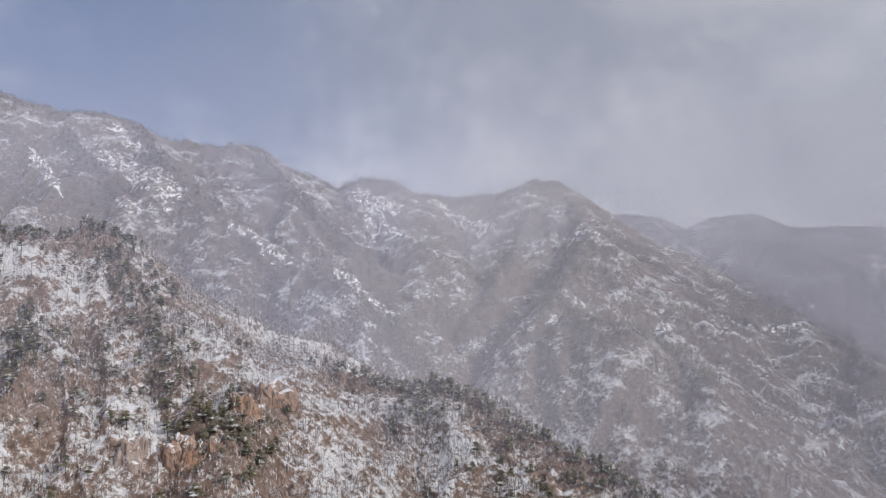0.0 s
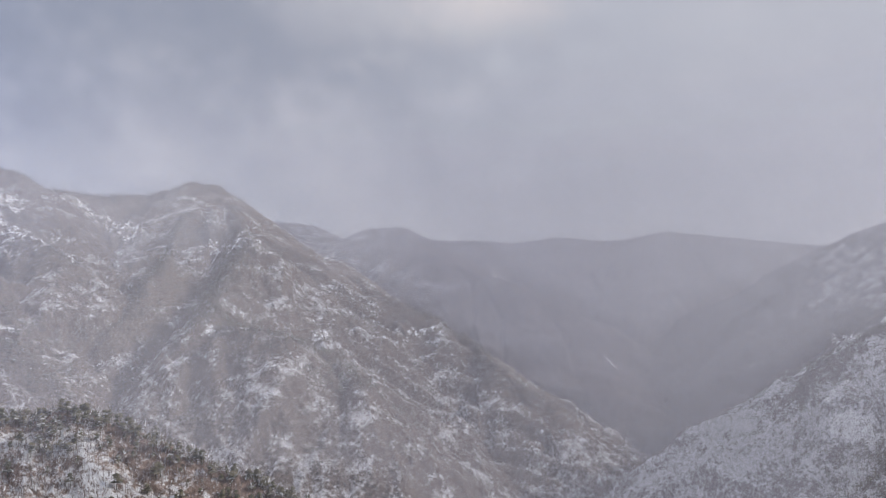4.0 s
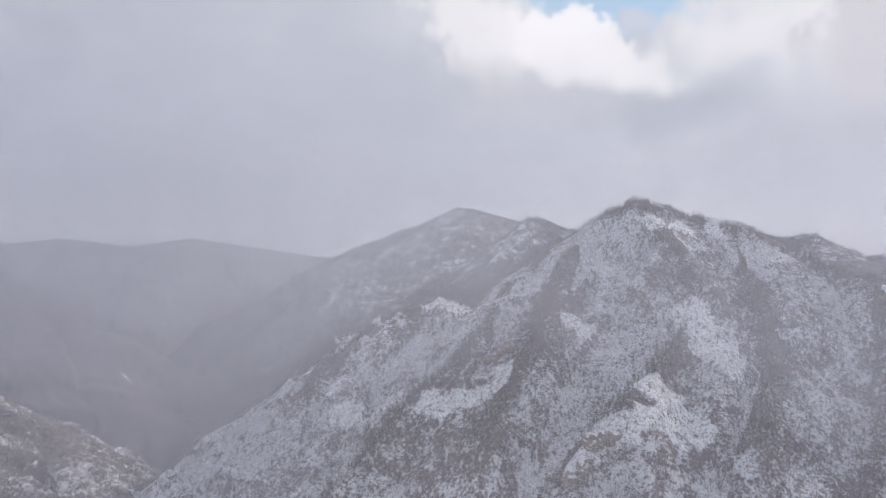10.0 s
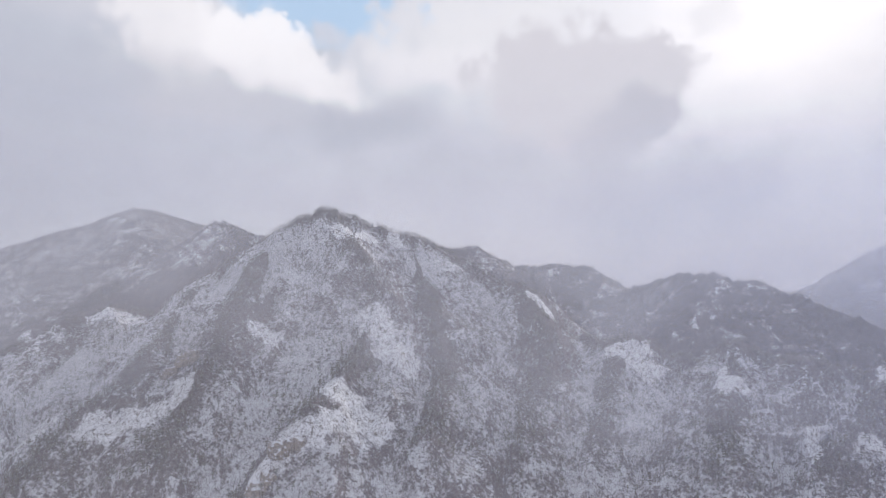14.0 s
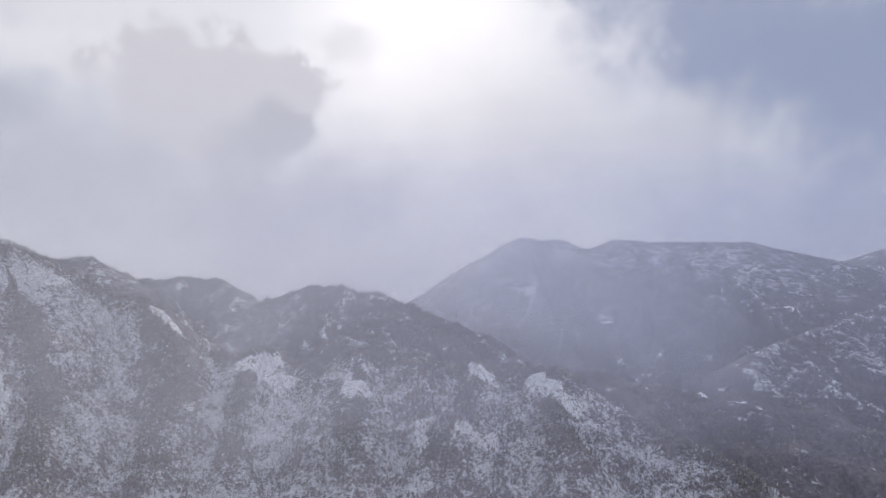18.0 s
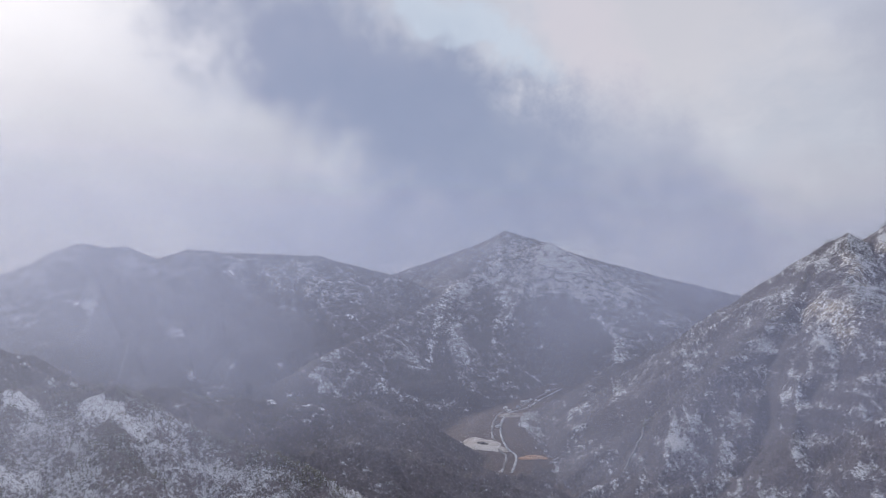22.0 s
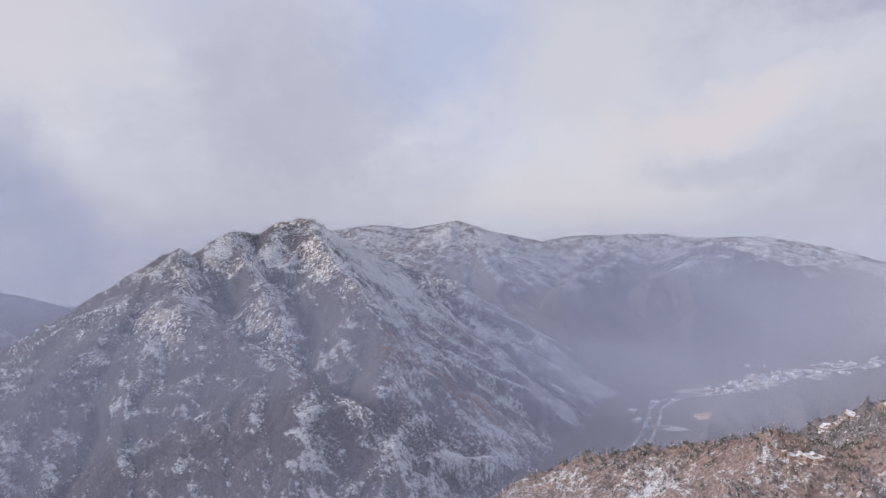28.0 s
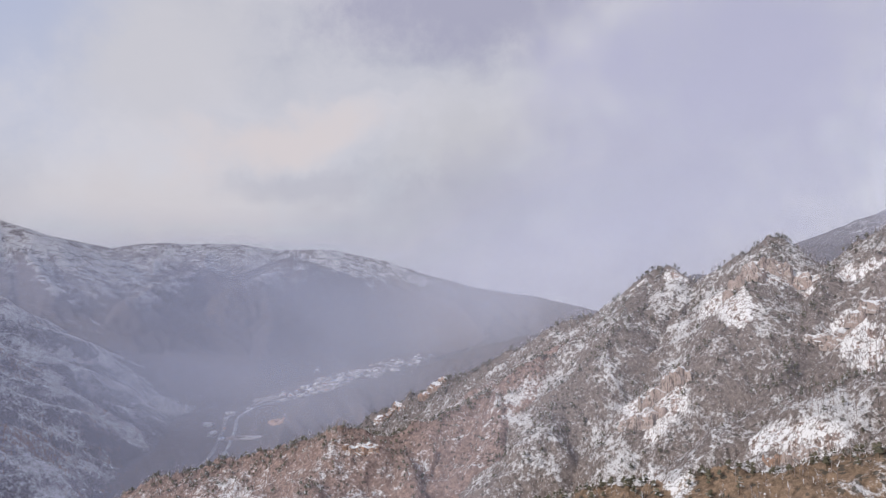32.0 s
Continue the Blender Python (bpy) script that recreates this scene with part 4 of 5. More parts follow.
def forest(name, label, x, y, z, height, templates, mat):
    """All the trees of one kind on one stretch of land, joined."""
    pick = RNG.integers(0, len(templates), len(x))
    vs, ts, k = [], [], 0
    for i, (tv, tt) in enumerate(templates):
        s = np.nonzero(pick == i)[0]
        if not len(s):
            continue
        q = RNG.uniform(0, 2 * np.pi, len(s))
        h = height[s][:, None]
        c, sn = np.cos(q)[:, None], np.sin(q)[:, None]
        wide = RNG.uniform(0.8, 1.25, len(s))[:, None]
        px = (tv[:, 0] * c - tv[:, 1] * sn) * h * wide + x[s][:, None]
        py = (tv[:, 0] * sn + tv[:, 1] * c) * h * wide + y[s][:, None]
        pz = tv[:, 2] * h + z[s][:, None]
        vs.append(np.stack([px, py, pz], 2).reshape(-1, 3))
        ts.append((tt[None] + (np.arange(len(s)) * len(tv))[:, None, None]).reshape(-1, 3) + k)
        k += len(s) * len(tv)
    me = raw_mesh(name, np.concatenate(vs), np.concatenate(ts), mat, False)
    return tagged(new(name, me), label, "forest", kind="stuff")


def corner_mean(a):
    return a[CELLS].mean(1)


CX, CY, CZ, CAWAY, CSLAB = (corner_mean(a) for a in (GX, GY, GZ, GAWAY, GSLAB))
CR = np.hypot(CX, CY)
DX, DY = GX[CELLS[:, [2, 3]]] - GX[CELLS[:, [0, 1]]], GY[CELLS[:, [2, 3]]] - GY[CELLS[:, [0, 1]]]
CAREA = 0.5 * np.abs(DX[:, 0] * DY[:, 1] - DX[:, 1] * DY[:, 0])


def scatter(mask, weight, count):
    """count random places on the chosen cells, on the mesh itself."""
    idx = np.nonzero(mask)[0]
    w = (CAREA * weight)[idx]
    pick = RNG.choice(idx, count, p=w / w.sum())
    u, v = RNG.random(count), RNG.random(count)
    c = CELLS[pick]
    f = [(1 - u) * (1 - v), u * (1 - v), u * v, (1 - u) * v]
    return [sum(f[k] * g[c[:, k]] for k in range(4)) for g in (GX, GY, GZ)] + [pick]


# the part of the land that faces the valley
az = np.degrees(np.arctan2(-CX, CY))
IN_VIEW = ~((az > 38) & (az < 74))
patchy = fbm(CX / 60, CY / 60, 3, 2)
patchy_big = fbm(CX / 170, CY / 170, 2, 1)
PINE_W = np.clip(0.15 + 1.4 * patchy_big + 0.9 * patchy, 0.02, 2) + np.where(CR < 700, 5.0, 8.0) * np.exp(-CAWAY / np.where(CR < 700, 12, 16))
BARE_W = np.clip(0.8 + 0.9 * patchy, 0.15, 2)
OPEN = np.clip(1 - 1.3 * CSLAB, 0.04, 1)
near_bare = [bare_tree(RNG, 6, 0.018) for _ in range(6)]
mid_bare = [bare_tree(RNG, 3, 0.035) for _ in range(6)]
near_pine = [pine_tree(RNG, 4, 6) for _ in range(5)]
mid_pine = [pine_tree(RNG, 2, 5, 0.05) for _ in range(5)]

scrub = [bare_tree(RNG, 3, 0.10) for _ in range(5)]

STANDS = [  # land, from and to this far out, bare trees, pines, detailed
    (("near_hill",), 150, 450, 13000, 1500, True),
    (("front_spur", "cliff_mountain", "near_spur", "brown_knoll"), 200, 800, 18000, 5200, True),
    (("main_peak", "white_shoulder"), 560, 1250, 22000, 9500, False),
    (("west_range", "front_knoll"), 850, 1700, 12000, 6500, False),
    (("valley_peak", "tree_hill", "low_hill", "col_hill", "second_peak", "shadow_hill"), 1000, 2100, 10000, 6000, False),
]
for names, r0, r1, bare, pines, fine in STANDS:
    here = np.isin(CELL_GROUP, [SHOWN.index(n) for n in names]) & IN_VIEW & (CR > r0) & (CR < r1)
    x, y, z, pick = scatter(here, BARE_W * OPEN, bare)
    forest("bare_forest", "leafless grey-brown winter trees dusted with snow", x, y, z, RNG.uniform(4.0, 9.0, bare),
           near_bare if fine else mid_bare, BARE_MAT)
    x, y, z, pick = scatter(here, PINE_W * OPEN, pines)
    forest("pine_forest", "dark green pines with snow on their boughs", x, y, z, RNG.uniform(4.0, 9.5, pines) * (0.52 if r0 == 200 else 0.8 if fine else 1.0),
           near_pine if fine else mid_pine, PINE_MAT)

for names, r0, r1, count in ((("near_hill",), 150, 450, 34000), (("front_spur", "cliff_mountain", "near_spur", "brown_knoll"), 200, 760, 24000)):
    here = np.isin(CELL_GROUP, [SHOWN.index(n) for n in names]) & IN_VIEW & (CR > r0) & (CR < r1)
    x, y, z, pick = scatter(here, np.clip(0.5 + patchy, 0.1, 2), count)
    forest("scrub", "low scrub and dwarf trees loaded with snow", x, y, z, RNG.uniform(0.9, 2.6, count), scrub, FROST_MAT)

RUST_MAT = tree_material("dry_oak_leaves", (0.24, 0.125, 0.07), (0.40, 0.235, 0.14), 0.05)
here = np.isin(CELL_GROUP, [SHOWN.index(n) for n in ("valley_peak", "far_foot", "inner_spur", "valley_floor")]) & (az > 136) & (az < 152) & (CR > 1150) & (CR < 1950) & (CZ < 330)
x, y, z, pick = scatter(here, np.clip(1.6 * patchy_big + 0.8 * patchy - 0.1, 0.01, 2), 2600)
forest("oak_scrub", "rust-brown oaks that keep their dry leaves", x, y, z, RNG.uniform(3.5, 7.0, 2600), scrub, RUST_MAT)


# ---- rock outcrops ----
def granite(name, base, warm):
    m, n = material(name)
    g = n.add("ShaderNodeNewGeometry")
    p = g.outputs["Position"]
    info = n.add("ShaderNodeObjectInfo").outputs["Random"]
    blot = n.noise(p, 0.25, 5.0, 0.65).outputs[0]
    grit = n.noise(p, 1.6, 5.0, 0.7).outputs[0]
    tall = n.add("ShaderNodeMapping", {"Vector": p, "Scale": (1, 1, 0.12)}).outputs[0]
    crack = n.noise(tall, 0.9, 4.0, 0.6, 0.5).outputs[0]
    col = n.mix(n.ramp(blot, 0.3, 0.7), rgb(*base), rgb(*warm))
    col = n.mix(n.math("MULTIPLY", info, 0.35), col, rgb(0.30, 0.27, 0.26))
    col = n.mix(n.ramp(crack, 0.47, 0.39), col, rgb(0.12, 0.10, 0.09))
    col = n.mix(n.math("MULTIPLY", n.ramp(grit, 0.4, 0.7), 0.25), col, rgb(0.5, 0.45, 0.42))
    up = n.add("ShaderNodeSeparateXYZ", {0: g.outputs["Normal"]}).outputs["Z"]
    snow = n.ramp(n.math("ADD", up, n.math("MULTIPLY", n.math("SUBTRACT", grit, 0.5), 0.9)), 0.52, 0.80)
    col = n.mix(snow, col, rgb(0.76, 0.78, 0.82))
    finish(n, col, 0.85, n.math("ADD", n.math("MULTIPLY", crack, 2.0), grit), 0.8, 0.6, 0.2)
    return m


TAN_ROCK = granite("tan_granite", (0.35, 0.19, 0.115), (0.40, 0.26, 0.185))
PINK_ROCK = granite("pink_granite", (0.38, 0.29, 0.262), (0.44, 0.38, 0.355))
GREY_ROCK = granite("grey_granite", (0.30, 0.26, 0.23), (0.38, 0.32, 0.25))


def part(name, bm, mat, parent, label=""):
    me = bpy.data.meshes.new(name)
    bm.to_mesh(me)
    bm.free()
    me.materials.append(mat)
    ob = new(name, me)
    ob.parent = parent
    if label:
        ob["label"] = label
    return ob


def block(rng, cx, cy, z0, radius, height):
    """A weathered standing block: a box worn and cracked into facets."""
    bm = bmesh.new()
    bmesh.ops.create_cube(bm, size=2.0)
    bmesh.ops.subdivide_edges(bm, edges=bm.edges[:], cuts=4, use_grid_fill=True)
    seed = Vector(rng.uniform(0, 100, 3))
    turn_ = rng.uniform(0, 6.28)
    wide, deep = radius * rng.uniform(0.8, 1.25), radius * rng.uniform(1.0, 1.5)
    lean = rng.normal(0, 0.07, 2)
    step = rng.uniform(0.08, 0.2, 2)
    for v in bm.verts:
        p = v.co.copy()
        up = (p.z + 1) / 2
        worn = 1.0 / max(1.0, 0.84 * math.hypot(p.x, p.y))
        worn *= 1 - step[0] * (up > 0.45 + 0.3 * noise.noise(Vector((p.x, p.y, 0)) + seed)) - step[1] * (up > 0.85)
        bump = noise.noise(Vector((p.x * 1.3, p.y * 1.3, p.z * 0.4)) + seed) * 0.45 + noise.noise(p * 2.9 + seed) * 0.14
        x, y = p.x * worn * wide * (1 + bump), p.y * worn * deep * (1 + bump)
        z = up * height * (1 + 0.5 * noise.noise(Vector((p.x, p.y, 0)) * 0.9 + seed) * (p.z > 0))
        v.co = (cx + x * math.cos(turn_) - y * math.sin(turn_) + lean[0] * z, cy + x * math.sin(turn_) + y * math.cos(turn_) + lean[1] * z, z0 + z)
    return bm


def ground_at(x, y):
    return float(land(np.array([float(x)]), np.array([float(y)]))[0][0])


def rock_outcrop(x, y, width, height, count, mat, label):
    rng = np.random.default_rng(int(abs(x) * 7 + abs(y)))
    z = ground_at(x, y)
    top = tagged(new("rock_outcrop"), label, "rock", "rock outcrops on the slopes")
    top.location = (x, y, z)
    r = math.hypot(x, y)
    ax, ay = y / r, -x / r
    for i in range(count):
        s = (i + 0.5) / count - 0.5 + rng.normal(0, 0.08)
        d = rng.uniform(0.05, 0.4) * width * 0.5
        bx, by = x + ax * s * width + x / r * d, y + ay * s * width + y / r * d
        gz = ground_at(bx, by)
        h = height * rng.uniform(0.55, 1.05) * (1 - 0.5 * abs(s))
        ob = part("rock_block", block(rng, bx - x, by - y, gz - z - 5, width / count * rng.uniform(1.0, 1.8), h * (0.40 if r < 400 else 0.33) + 5), mat, top)
    return top


for x, y, w, h, count, mat, label in (
        (-85, 282, 9, 19, 4, TAN_ROCK, "tall orange-tan granite pillar with snow on top"),
        (-79, 300, 16, 13, 5, TAN_ROCK, "broad rusty granite face below the hill's crest"),
        (-101, 251, 11, 12, 4, TAN_ROCK, "square tan granite block on a snowy slope"),
        (-116, 247, 9, 15, 5, PINK_ROCK, "pale pink granite columns with dark cracks"),
        (-90, 250, 9, 7, 4, TAN_ROCK, "low tan granite ledge among shrubs"),
        (-482, -27, 26, 22, 8, PINK_ROCK, "stepped pink granite cliff with snowy ledges"),
        (-461, -41, 26, 15, 8, PINK_ROCK, "broken pinkish granite cliff among small trees"),
        (-361, 28, 6, 8, 3, TAN_ROCK, "upright brown granite stump in snow"),
        (-355, 40, 7, 6, 3, PINK_ROCK, "pinkish rock ledge beside the brown stump"),
        (-570, 53, 40, 24, 9, PINK_ROCK, "wide pink granite wall under the summit"),
        (-552, 30, 22, 22, 6, PINK_ROCK, "steep pink granite buttress under the summit"),
        (-476, 81, 30, 12, 7, PINK_ROCK, "low pinkish cliff band with snow caps"),
        (-476, -260, 24, 8, 6, TAN_ROCK, "reddish rock face on the spur"),
        (-668, -329, 26, 10, 6, TAN_ROCK, "orange rock ribs on the far shoulder"),
        (-673, -276, 28, 12, 6, TAN_ROCK, "orange rock ribs below the wooded ridge"),
        (804, 251, 30, 20, 7, GREY_ROCK, "yellowish grey crag on the mountain flank"),
        (662, 106, 30, 18, 7, GREY_ROCK, "grey crag with snow-filled cracks"),
        (637, 129, 22, 16, 6, GREY_ROCK, "yellowish grey crag low on the rib")):
    rock_outcrop(x, y, w, h, count, mat, label)

# ---- single pines and bare trees on the near crests ----
BARK_MAT, nb = material("pine_bark")
finish(nb, nb.mix(nb.noise(nb.add("ShaderNodeNewGeometry").outputs["Position"], 3.0).outputs[0],
                  rgb(0.07, 0.045, 0.035), rgb(0.17, 0.11, 0.085)), 0.9)


def mesh_part(name, verts, tris, mat, parent):
    ob = new(name, raw_mesh(name, np.asarray(verts, float), np.asarray(tris, int), mat, False))
    ob.parent = parent
    return ob


def limb(a, b, w0, w1, sides=5):
    a, b = np.asarray(a, float), np.asarray(b, float)
    v = [p + w * np.array([math.cos(k * 6.283 / sides), math.sin(k * 6.283 / sides), 0]) for p, w in ((a, w0), (b, w1)) for k in range(sides)]
    t = []
    for k in range(sides):
        j = (k + 1) % sides
        t += [(k, j, sides + j), (k, sides + j, sides + k)]
    return np.array(v), t


def bough(rng, c, reach, thick, sides):
    """A ragged flat clump of needles."""
    v, q0 = [], rng.uniform(0, 6.28)
    for k in range(sides):
        q = q0 + k * 6.283 / sides
        rr = reach * rng.uniform(0.45, 1.25)
        v.append((c[0] + math.cos(q) * rr, c[1] + math.sin(q) * rr, c[2] + rng.uniform(-0.6, 0.3) * thick))
    v += [(c[0], c[1], c[2] + thick), (c[0], c[1], c[2] - 0.5 * thick)]
    t = [(k, (k + 1) % sides, sides) for k in range(sides)] + [((k + 1) % sides, k, sides + 1) for k in range(sides)]
    return np.array(v), t


def single_pine(seed):
    rng = np.random.default_rng(seed)
    h = rng.uniform(6.5, 10.0)
    top = tagged(new("pine_tree"), "dark green crooked pine with snow on its flat boughs", "tree", "pines on the near slopes")
    bend = rng.normal(0, 0.35, 2)
    sticks = [limb((0, 0, -0.6), (bend[0], bend[1], h * 0.55), 0.2, 0.14), limb((bend[0], bend[1], h * 0.55), (bend[0] * 1.6, bend[1] * 1.4, h * 0.96), 0.14, 0.04)]
    clumps = []
    for i in range(54):
        f = rng.uniform(0, 1) ** 0.8
        z = h * (0.38 + 0.6 * f)
        out = rng.uniform(0.2, 1.0) * 2.3 * (1.05 - 0.75 * f)
        q = rng.uniform(0, 6.28)
        c = (bend[0] * 1.3 + math.cos(q) * out, bend[1] * 1.2 + math.sin(q) * out, z)
        clumps.append(bough(rng, c, rng.uniform(0.28, 0.7), rng.uniform(0.12, 0.3), 6))
        if i % 7 == 0:
            sticks.append(limb((bend[0], bend[1], z - 0.5), c, 0.06, 0.02, 3))
    mesh_part("trunk", *spray(rng, sticks), BARK_MAT, top)
    mesh_part("crown", *spray(rng, clumps), PINE_MAT, top)
    return top


def single_bare(seed):
    rng = np.random.default_rng(seed)
    h = rng.uniform(6.0, 9.0)
    top = tagged(new("bare_tree"), "leafless slender grey tree standing in snow", "tree", "bare trees on the near slopes")
    mesh_part("trunk", *limb((0, 0, -0.6), (rng.normal(0, .3), rng.normal(0, .3), h), 0.12, 0.02), BARE_MAT, top)
    twigs = []
    for i in range(16):
        z = h * rng.uniform(0.3, 0.9)
        q, out = rng.uniform(0, 6.28), rng.uniform(0.6, 1.9)
        tip = np.array((math.cos(q) * out, math.sin(q) * out, z + rng.uniform(0.6, 2.0)))
        twigs.append(limb((0, 0, z), tip, 0.05, 0.012, 3))
        twigs.append(limb(tip * (0.6, 0.6, 1) - (0, 0, 0.4), tip + rng.normal(0, 0.5, 3) + (0, 0, 0.5), 0.025, 0.008, 3))
    mesh_part("branches", *spray(rng, twigs), BARE_MAT, top)
    return top


def plant(prototypes, names, r0, r1, weight, count):
    here = np.isin(CELL_GROUP, [SHOWN.index(n) for n in names]) & IN_VIEW & (CR > r0) & (CR < r1)
    x, y, z, _ = scatter(here, weight * OPEN, count)
    for i in range(count):
        m = pose(x[i], y[i], z[i], 0, 0, RNG.uniform(0, 360)) @ Matrix.Scale(RNG.uniform(0.6, 1.0) * (0.55 if math.hypot(x[i], y[i]) > 450 else 0.9), 4)
        if i < len(prototypes):
            prototypes[i].matrix_basis = m
        else:
            copy_thing(prototypes[i % len(prototypes)], m)


pines_near = [single_pine(s) for s in range(6)]
plant(pines_near[:3], ("near_hill",), 255, 440, PINE_W, 130)
plant(pines_near[3:], ("brown_knoll", "near_spur", "cliff_mountain"), 225, 620, PINE_W, 150)
bares_near = [single_bare(s) for s in range(4)]
plant(bares_near[:2], ("near_hill",), 250, 400, BARE_W, 100)
plant(bares_near[2:], ("brown_knoll", "near_spur", "front_spur"), 225, 560, BARE_W, 80)


# ---- valley bottoms: road, stream, fields, village ----
def plain_material(name, a, b, scale, rough=0.85):
    m, n = material(name)
    p = n.add("ShaderNodeNewGeometry").outputs["Position"]
    w = n.noise(p, scale, 5.0, 0.65).outputs[0]
    finish(n, n.mix(n.ramp(w, 0.35, 0.65), rgb(*a), rgb(*b)), rough, w, 0.3, 0.3)
    return m


ROAD_MAT = plain_material("snowy_road", (0.15, 0.145, 0.15), (0.34, 0.34, 0.36), 0.03)
FIELD_MAT = plain_material("snowy_field", (0.20, 0.165, 0.15), (0.40, 0.39, 0.40), 0.02)
EARTH_MAT = plain_material("bare_earth", (0.34, 0.20, 0.12), (0.46, 0.31, 0.22), 0.05)
STONE_MAT = plain_material("stony_clearing", (0.32, 0.28, 0.26), (0.50, 0.48, 0.47), 0.04)
ICE_MAT = plain_material("frozen_stream", (0.14, 0.15, 0.16), (0.46, 0.48, 0.52), 0.02, 0.5)


def smooth_line(pts, steps=8):
    pts = [np.array(p, float) for p in pts]
    out = []
    for i in range(len(pts) - 1):
        p0, p1, p2, p3 = pts[max(i - 1, 0)], pts[i], pts[i + 1], pts[min(i + 2, len(pts) - 1)]
        for k in range(steps):
            t = k / steps
            out.append(0.5 * (2 * p1 + (p2 - p0) * t + (2 * p0 - 5 * p1 + 4 * p2 - p3) * t ** 2 + (3 * p1 - p0 - 3 * p2 + p3) * t ** 3))
    return np.array(out + [pts[-1]])


def ribbon(name, label, category, pts, width, offset, lift, mat, drape=False):
    """A strip of road or stream laid along a line, with a low shoulder on both sides."""
    line = smooth_line(pts)
    tan = np.gradient(line[:, :2], axis=0)
    tan /= np.linalg.norm(tan, axis=1)[:, None]
    side = np.stack([-tan[:, 1], tan[:, 0]], 1)
    rng = np.random.default_rng(len(pts) * 13 + int(width))
    verts = []
    for s, dz in ((-0.62, -3.0), (-0.5, 0.0), (0.0, 0.15), (0.5, 0.0), (0.62, -3.0)):
        w = width * (1 + 0.15 * rng.normal(0, 1, len(line)))
        xy = line[:, :2] + side * (offset + s * w)[:, None]
        z = land(xy[:, 0], xy[:, 1])[0] if drape else line[:, 2]
        verts.append(np.column_stack([xy, z + lift + dz]))
    n = len(line)
    verts = np.concatenate(verts)
    i = np.arange(n - 1)
    quads = np.concatenate([np.stack([i + k * n, i + (k + 1) * n, i + (k + 1) * n + 1, i + k * n + 1], 1) for k in range(4)])
    return tagged(new(name, raw_mesh(name, verts, quads, mat)), label, category, kind="structure")


def patch(name, label, category, x, y, w, d, angle, lift, mat, seed):
    """A ragged piece of open ground, following the land under it."""
    rng = np.random.default_rng(seed)
    n, rings = 28, 5
    a = np.linspace(0, 2 * np.pi, n, endpoint=False)
    edge = 1 + 0.18 * np.sin(2 * a + rng.uniform(0, 6)) + 0.1 * np.sin(5 * a + rng.uniform(0, 6)) + rng.normal(0, 0.05, n)
    c, s = math.cos(radians(angle)), math.sin(radians(angle))
    verts = []
    for k in range(1, rings + 1):
        f = k / rings
        u, v = np.cos(a) * edge * f * w / 2, np.sin(a) * edge * f * d / 2
        X, Y = x + u * c - v * s, y + u * s + v * c
        verts.append(np.column_stack([X, Y, land(X, Y)[0] + (lift if k < rings else -2.0)]))
    verts = np.concatenate(verts)
    i = np.arange(n)
    j = (i + 1) % n
    quads = [np.stack([i + k * n, j + k * n, j + (k + 1) * n, i + (k + 1) * n], 1) for k in range(rings - 1)]
    half = [[k, k + 1, n - 2 - k, n - 1 - k] for k in range(n // 2 - 1)]
    return tagged(new(name, raw_mesh(name, verts, np.concatenate(quads + [np.array(half)]), mat)), label, category, kind="structure")


WEST, EAST = VALLEYS[0][1], VALLEYS[1][1]
ribbon("road", "pale snowy valley road", "road", WEST, 6.5, np.array(0.0), 1.0, ROAD_MAT)
ribbon("water", "frozen pale river beside the road", "river", WEST, 7, np.array(-26.0), 0.8, ICE_MAT)
ribbon("water", "frozen mountain stream with snowy banks", "stream", EAST, 5, np.array(-12.0), 0.8, ICE_MAT)
ribbon("road", "light gravel road up the side valley", "road", EAST, 5, np.array(10.0), 0.9, ROAD_MAT)
ribbon("water", "narrow frozen gully running down the forest", "stream", [(63, -1415, 0), (72, -1395, 0), (82, -1372, 0), (95, -1330, 0), (113, -1285, 0)],
       4, np.array(0.0), 2.0, ICE_MAT, True)


def along(line, f):
    p = smooth_line(line)
    return p[min(int(f * (len(p) - 1)), len(p) - 1)]


cl = EAST[2]
patch("ground_clearing", "pale stony clearing in the valley", "clearing", cl[0] + 50, cl[1] - 15, 150, 85, -20, 1.5, STONE_MAT, 1)
patch("ground_clearing", "small snowy clearing by the stream", "clearing", EAST[4][0] - 25, EAST[4][1] + 10, 70, 60, 10, 1.5, FIELD_MAT, 2)
patch("ground_bank", "bare orange earth bank by the stream", "earth", EAST[1][0] - 50, EAST[1][1] - 10, 70, 34, 30, 1.5, EARTH_MAT, 3)
patch("ground_earth", "bare orange earth on a wooded slope", "earth", -1340, -960, 70, 40, 20, 3.0, EARTH_MAT, 4)
patch("ground_field", "snowy open field beside the road", "field", -1200, -955, 46, 90, 30, 1.5, FIELD_MAT, 5)
rngv = np.random.default_rng(5)
for i in range(16):
    p = along(WEST, rngv.uniform(0.62, 1.0))
    patch("ground_field", "snow-dusted field round the village", "field", p[0] + rngv.uniform(-60, 60), p[1] + rngv.uniform(-70, 70),
          rngv.uniform(50, 130), rngv.uniform(40, 80), rngv.uniform(0, 180), 1.0 + 0.1 * i, FIELD_MAT, 20 + i)

WALL_MATS = [plain_material("white_plaster", (0.48, 0.46, 0.45), (0.58, 0.57, 0.56), 0.4),
             plain_material("grey_plaster", (0.40, 0.39, 0.40), (0.50, 0.49, 0.49), 0.4)]
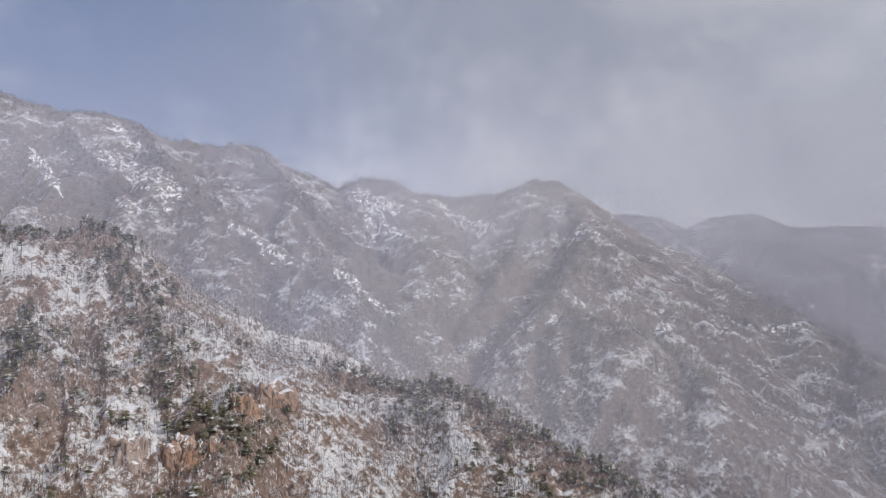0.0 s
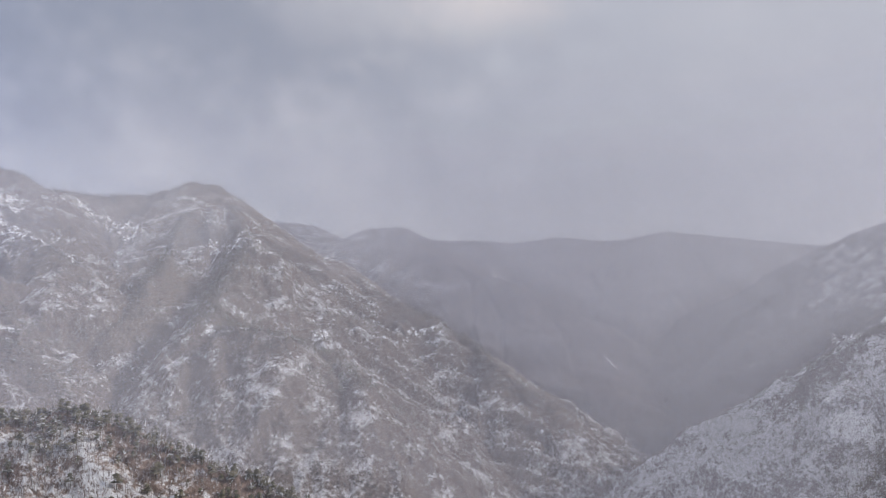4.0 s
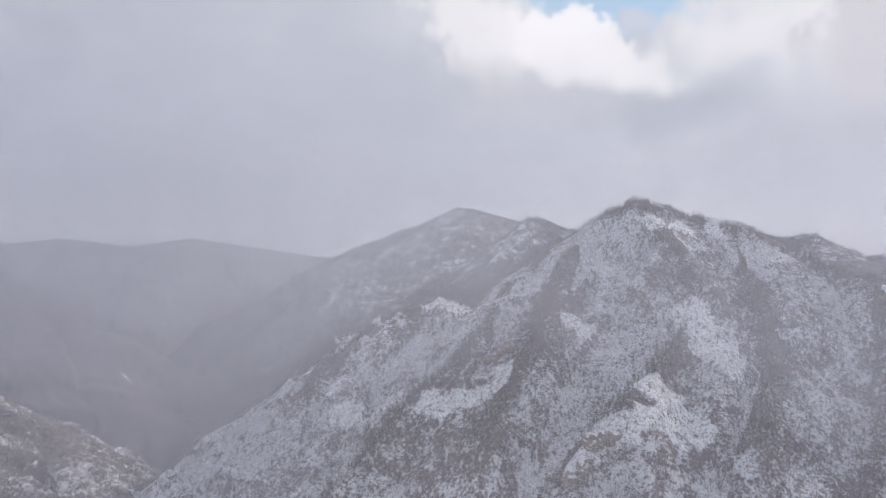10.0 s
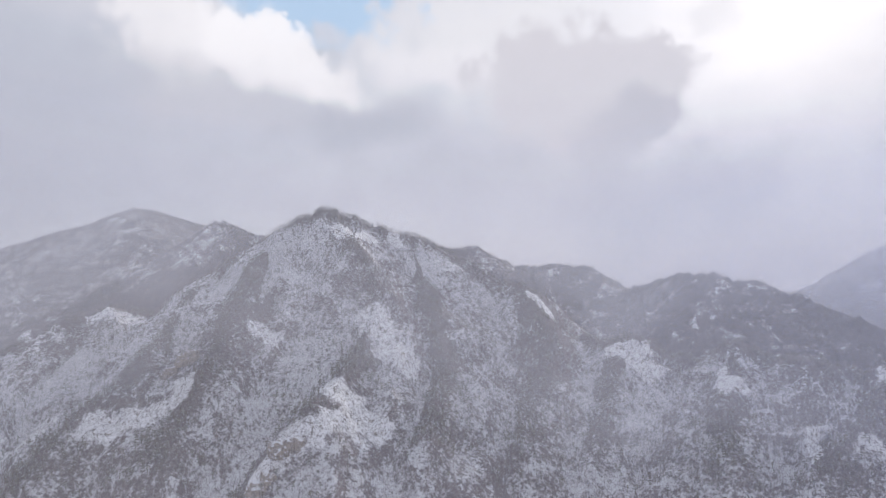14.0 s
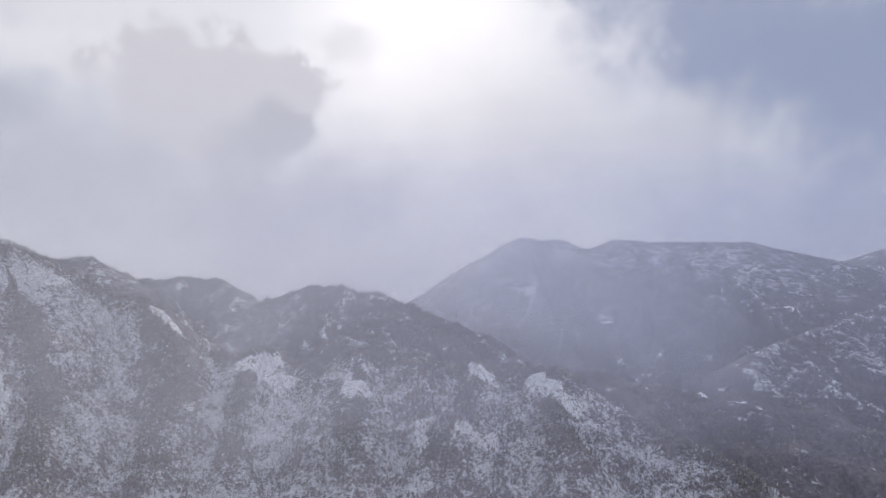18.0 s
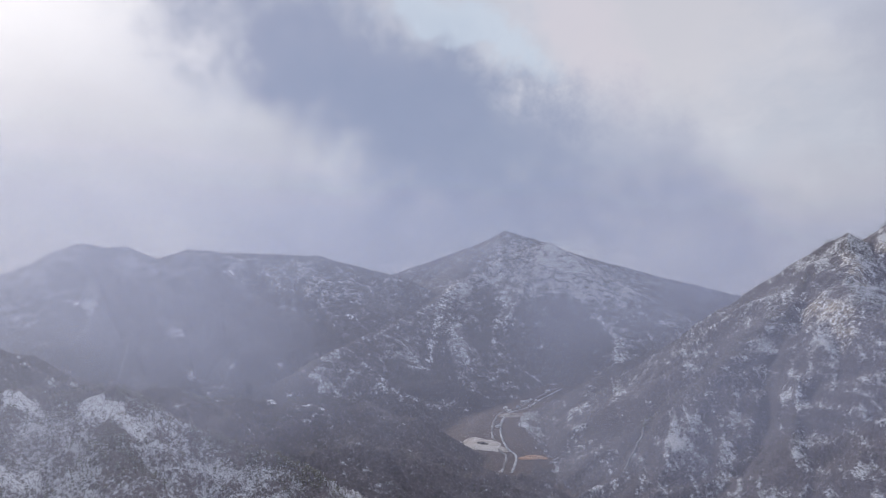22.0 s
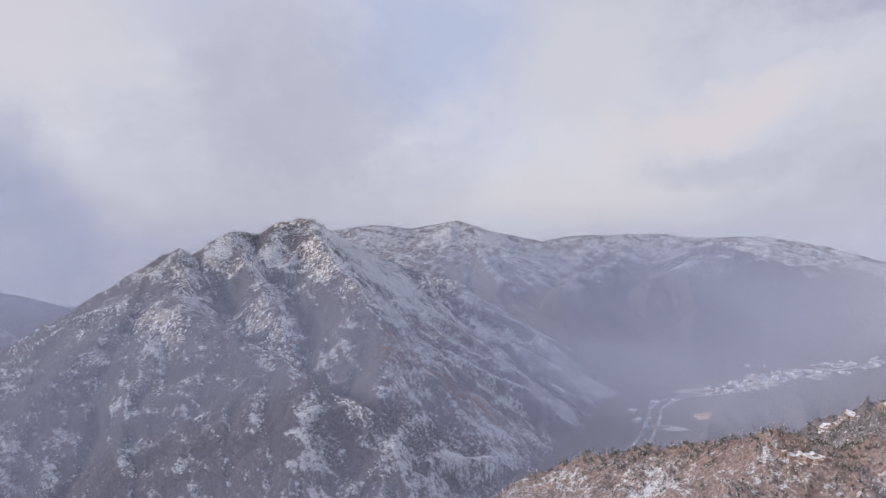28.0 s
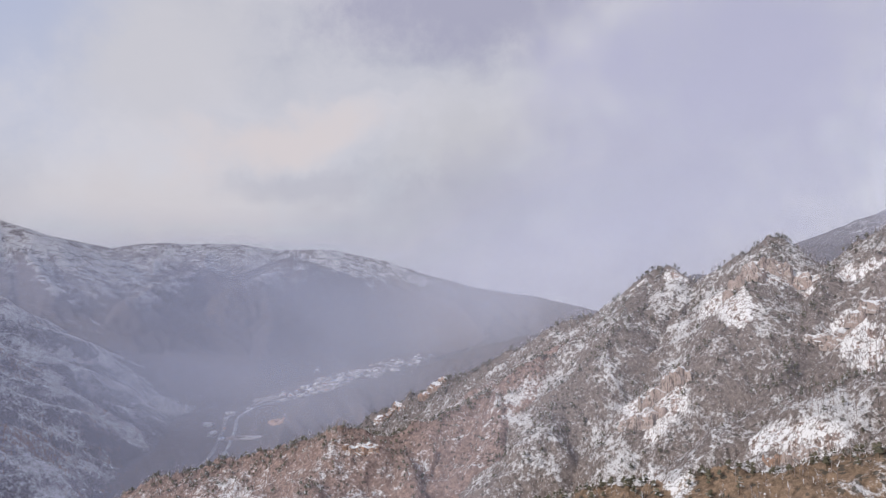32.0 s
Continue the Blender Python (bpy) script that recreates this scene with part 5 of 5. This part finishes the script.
ROOF_MATS = [plain_material("snowy_roof", (0.46, 0.47, 0.50), (0.62, 0.63, 0.66), 0.3),
             plain_material("blue_roof", (0.16, 0.22, 0.34), (0.34, 0.38, 0.46), 0.3),
             plain_material("rust_roof", (0.34, 0.17, 0.11), (0.46, 0.30, 0.22), 0.3)]


def house(w, d, h, wall, roof, label):
    top = tagged(new("house"), label, "house", "houses of the village")
    bm = bmesh.new()
    v = [bm.verts.new((x * w / 2, y * d / 2, z)) for z in (-1.5, h) for x, y in ((-1, -1), (1, -1), (1, 1), (-1, 1))]
    ridge = [bm.verts.new((-w / 2, 0, h + d * 0.28)), bm.verts.new((w / 2, 0, h + d * 0.28))]
    for k in range(4):
        j = (k + 1) % 4
        bm.faces.new((v[k], v[j], v[4 + j], v[4 + k]))
    bm.faces.new((v[4], v[7], ridge[0]))
    bm.faces.new((v[6], v[5], ridge[1]))
    part("walls", bm, wall, top)
    for s in (-1, 1):
        bm = bmesh.new()
        e, z0, z1 = 0.5, h - 0.3, h + d * 0.28 + 0.1
        q = [(-w / 2 - e, 0, z1), (w / 2 + e, 0, z1), (w / 2 + e, s * (d / 2 + e), z0), (-w / 2 - e, s * (d / 2 + e), z0)]
        lo = [bm.verts.new((x, y, z)) for x, y, z in q]
        hi = [bm.verts.new((x, y, z + 0.25)) for x, y, z in q]
        bm.faces.new(lo)
        bm.faces.new(hi)
        for k in range(4):
            bm.faces.new((lo[k], lo[(k + 1) % 4], hi[(k + 1) % 4], hi[k]))
        part("roof_slope", bm, roof, top)
    bm = bmesh.new()
    bmesh.ops.create_cube(bm, size=1.0, matrix=Matrix.Translation((w * 0.15, -d / 2 - 0.03, 1.0)) @ Matrix.Diagonal((1.0, 0.12, 2.0, 1)))
    part("door", bm, ROOF_MATS[1], top)
    return top


KINDS = [house(13, 9, 3.4, WALL_MATS[0], ROOF_MATS[0], "white village house under a snowy gable roof"),
         house(11, 8, 3.2, WALL_MATS[1], ROOF_MATS[1], "grey village house with a blue-grey roof"),
         house(22, 12, 5.0, WALL_MATS[0], ROOF_MATS[0], "long white farm building with a snowy roof"),
         house(12, 8, 3.2, WALL_MATS[0], ROOF_MATS[2], "white village house with a rust-coloured roof")]
spots = []
for i in range(95):
    p = along(WEST, 0.60 + 0.4 * rngv.random() ** 0.8)
    spots.append((p[0] + rngv.normal(0, 45), p[1] + rngv.normal(0, 55)))
for i in range(8):
    spots.append((EAST[2][0] + 130 + rngv.normal(0, 22), EAST[2][1] - 20 + rngv.normal(0, 14)))
for i in range(10):
    p = along(EAST, rngv.uniform(0.35, 1.0))
    spots.append((p[0] + rngv.normal(0, 14), p[1] + rngv.normal(0, 14)))
for i in range(7):
    p = along(WEST, rngv.uniform(0.2, 0.55))
    spots.append((p[0] + rngv.normal(10, 20), p[1] + rngv.normal(0, 20)))
for i, (x, y) in enumerate(spots):
    k = int(rngv.choice(4, p=(0.45, 0.25, 0.18, 0.12))) if i > 3 else i
    m = pose(x, y, ground_at(x, y) + 0.8, 0, 0, rngv.uniform(0, 180))
    if i < 4:
        KINDS[i].matrix_basis = m
    else:
        copy_thing(KINDS[k], m)
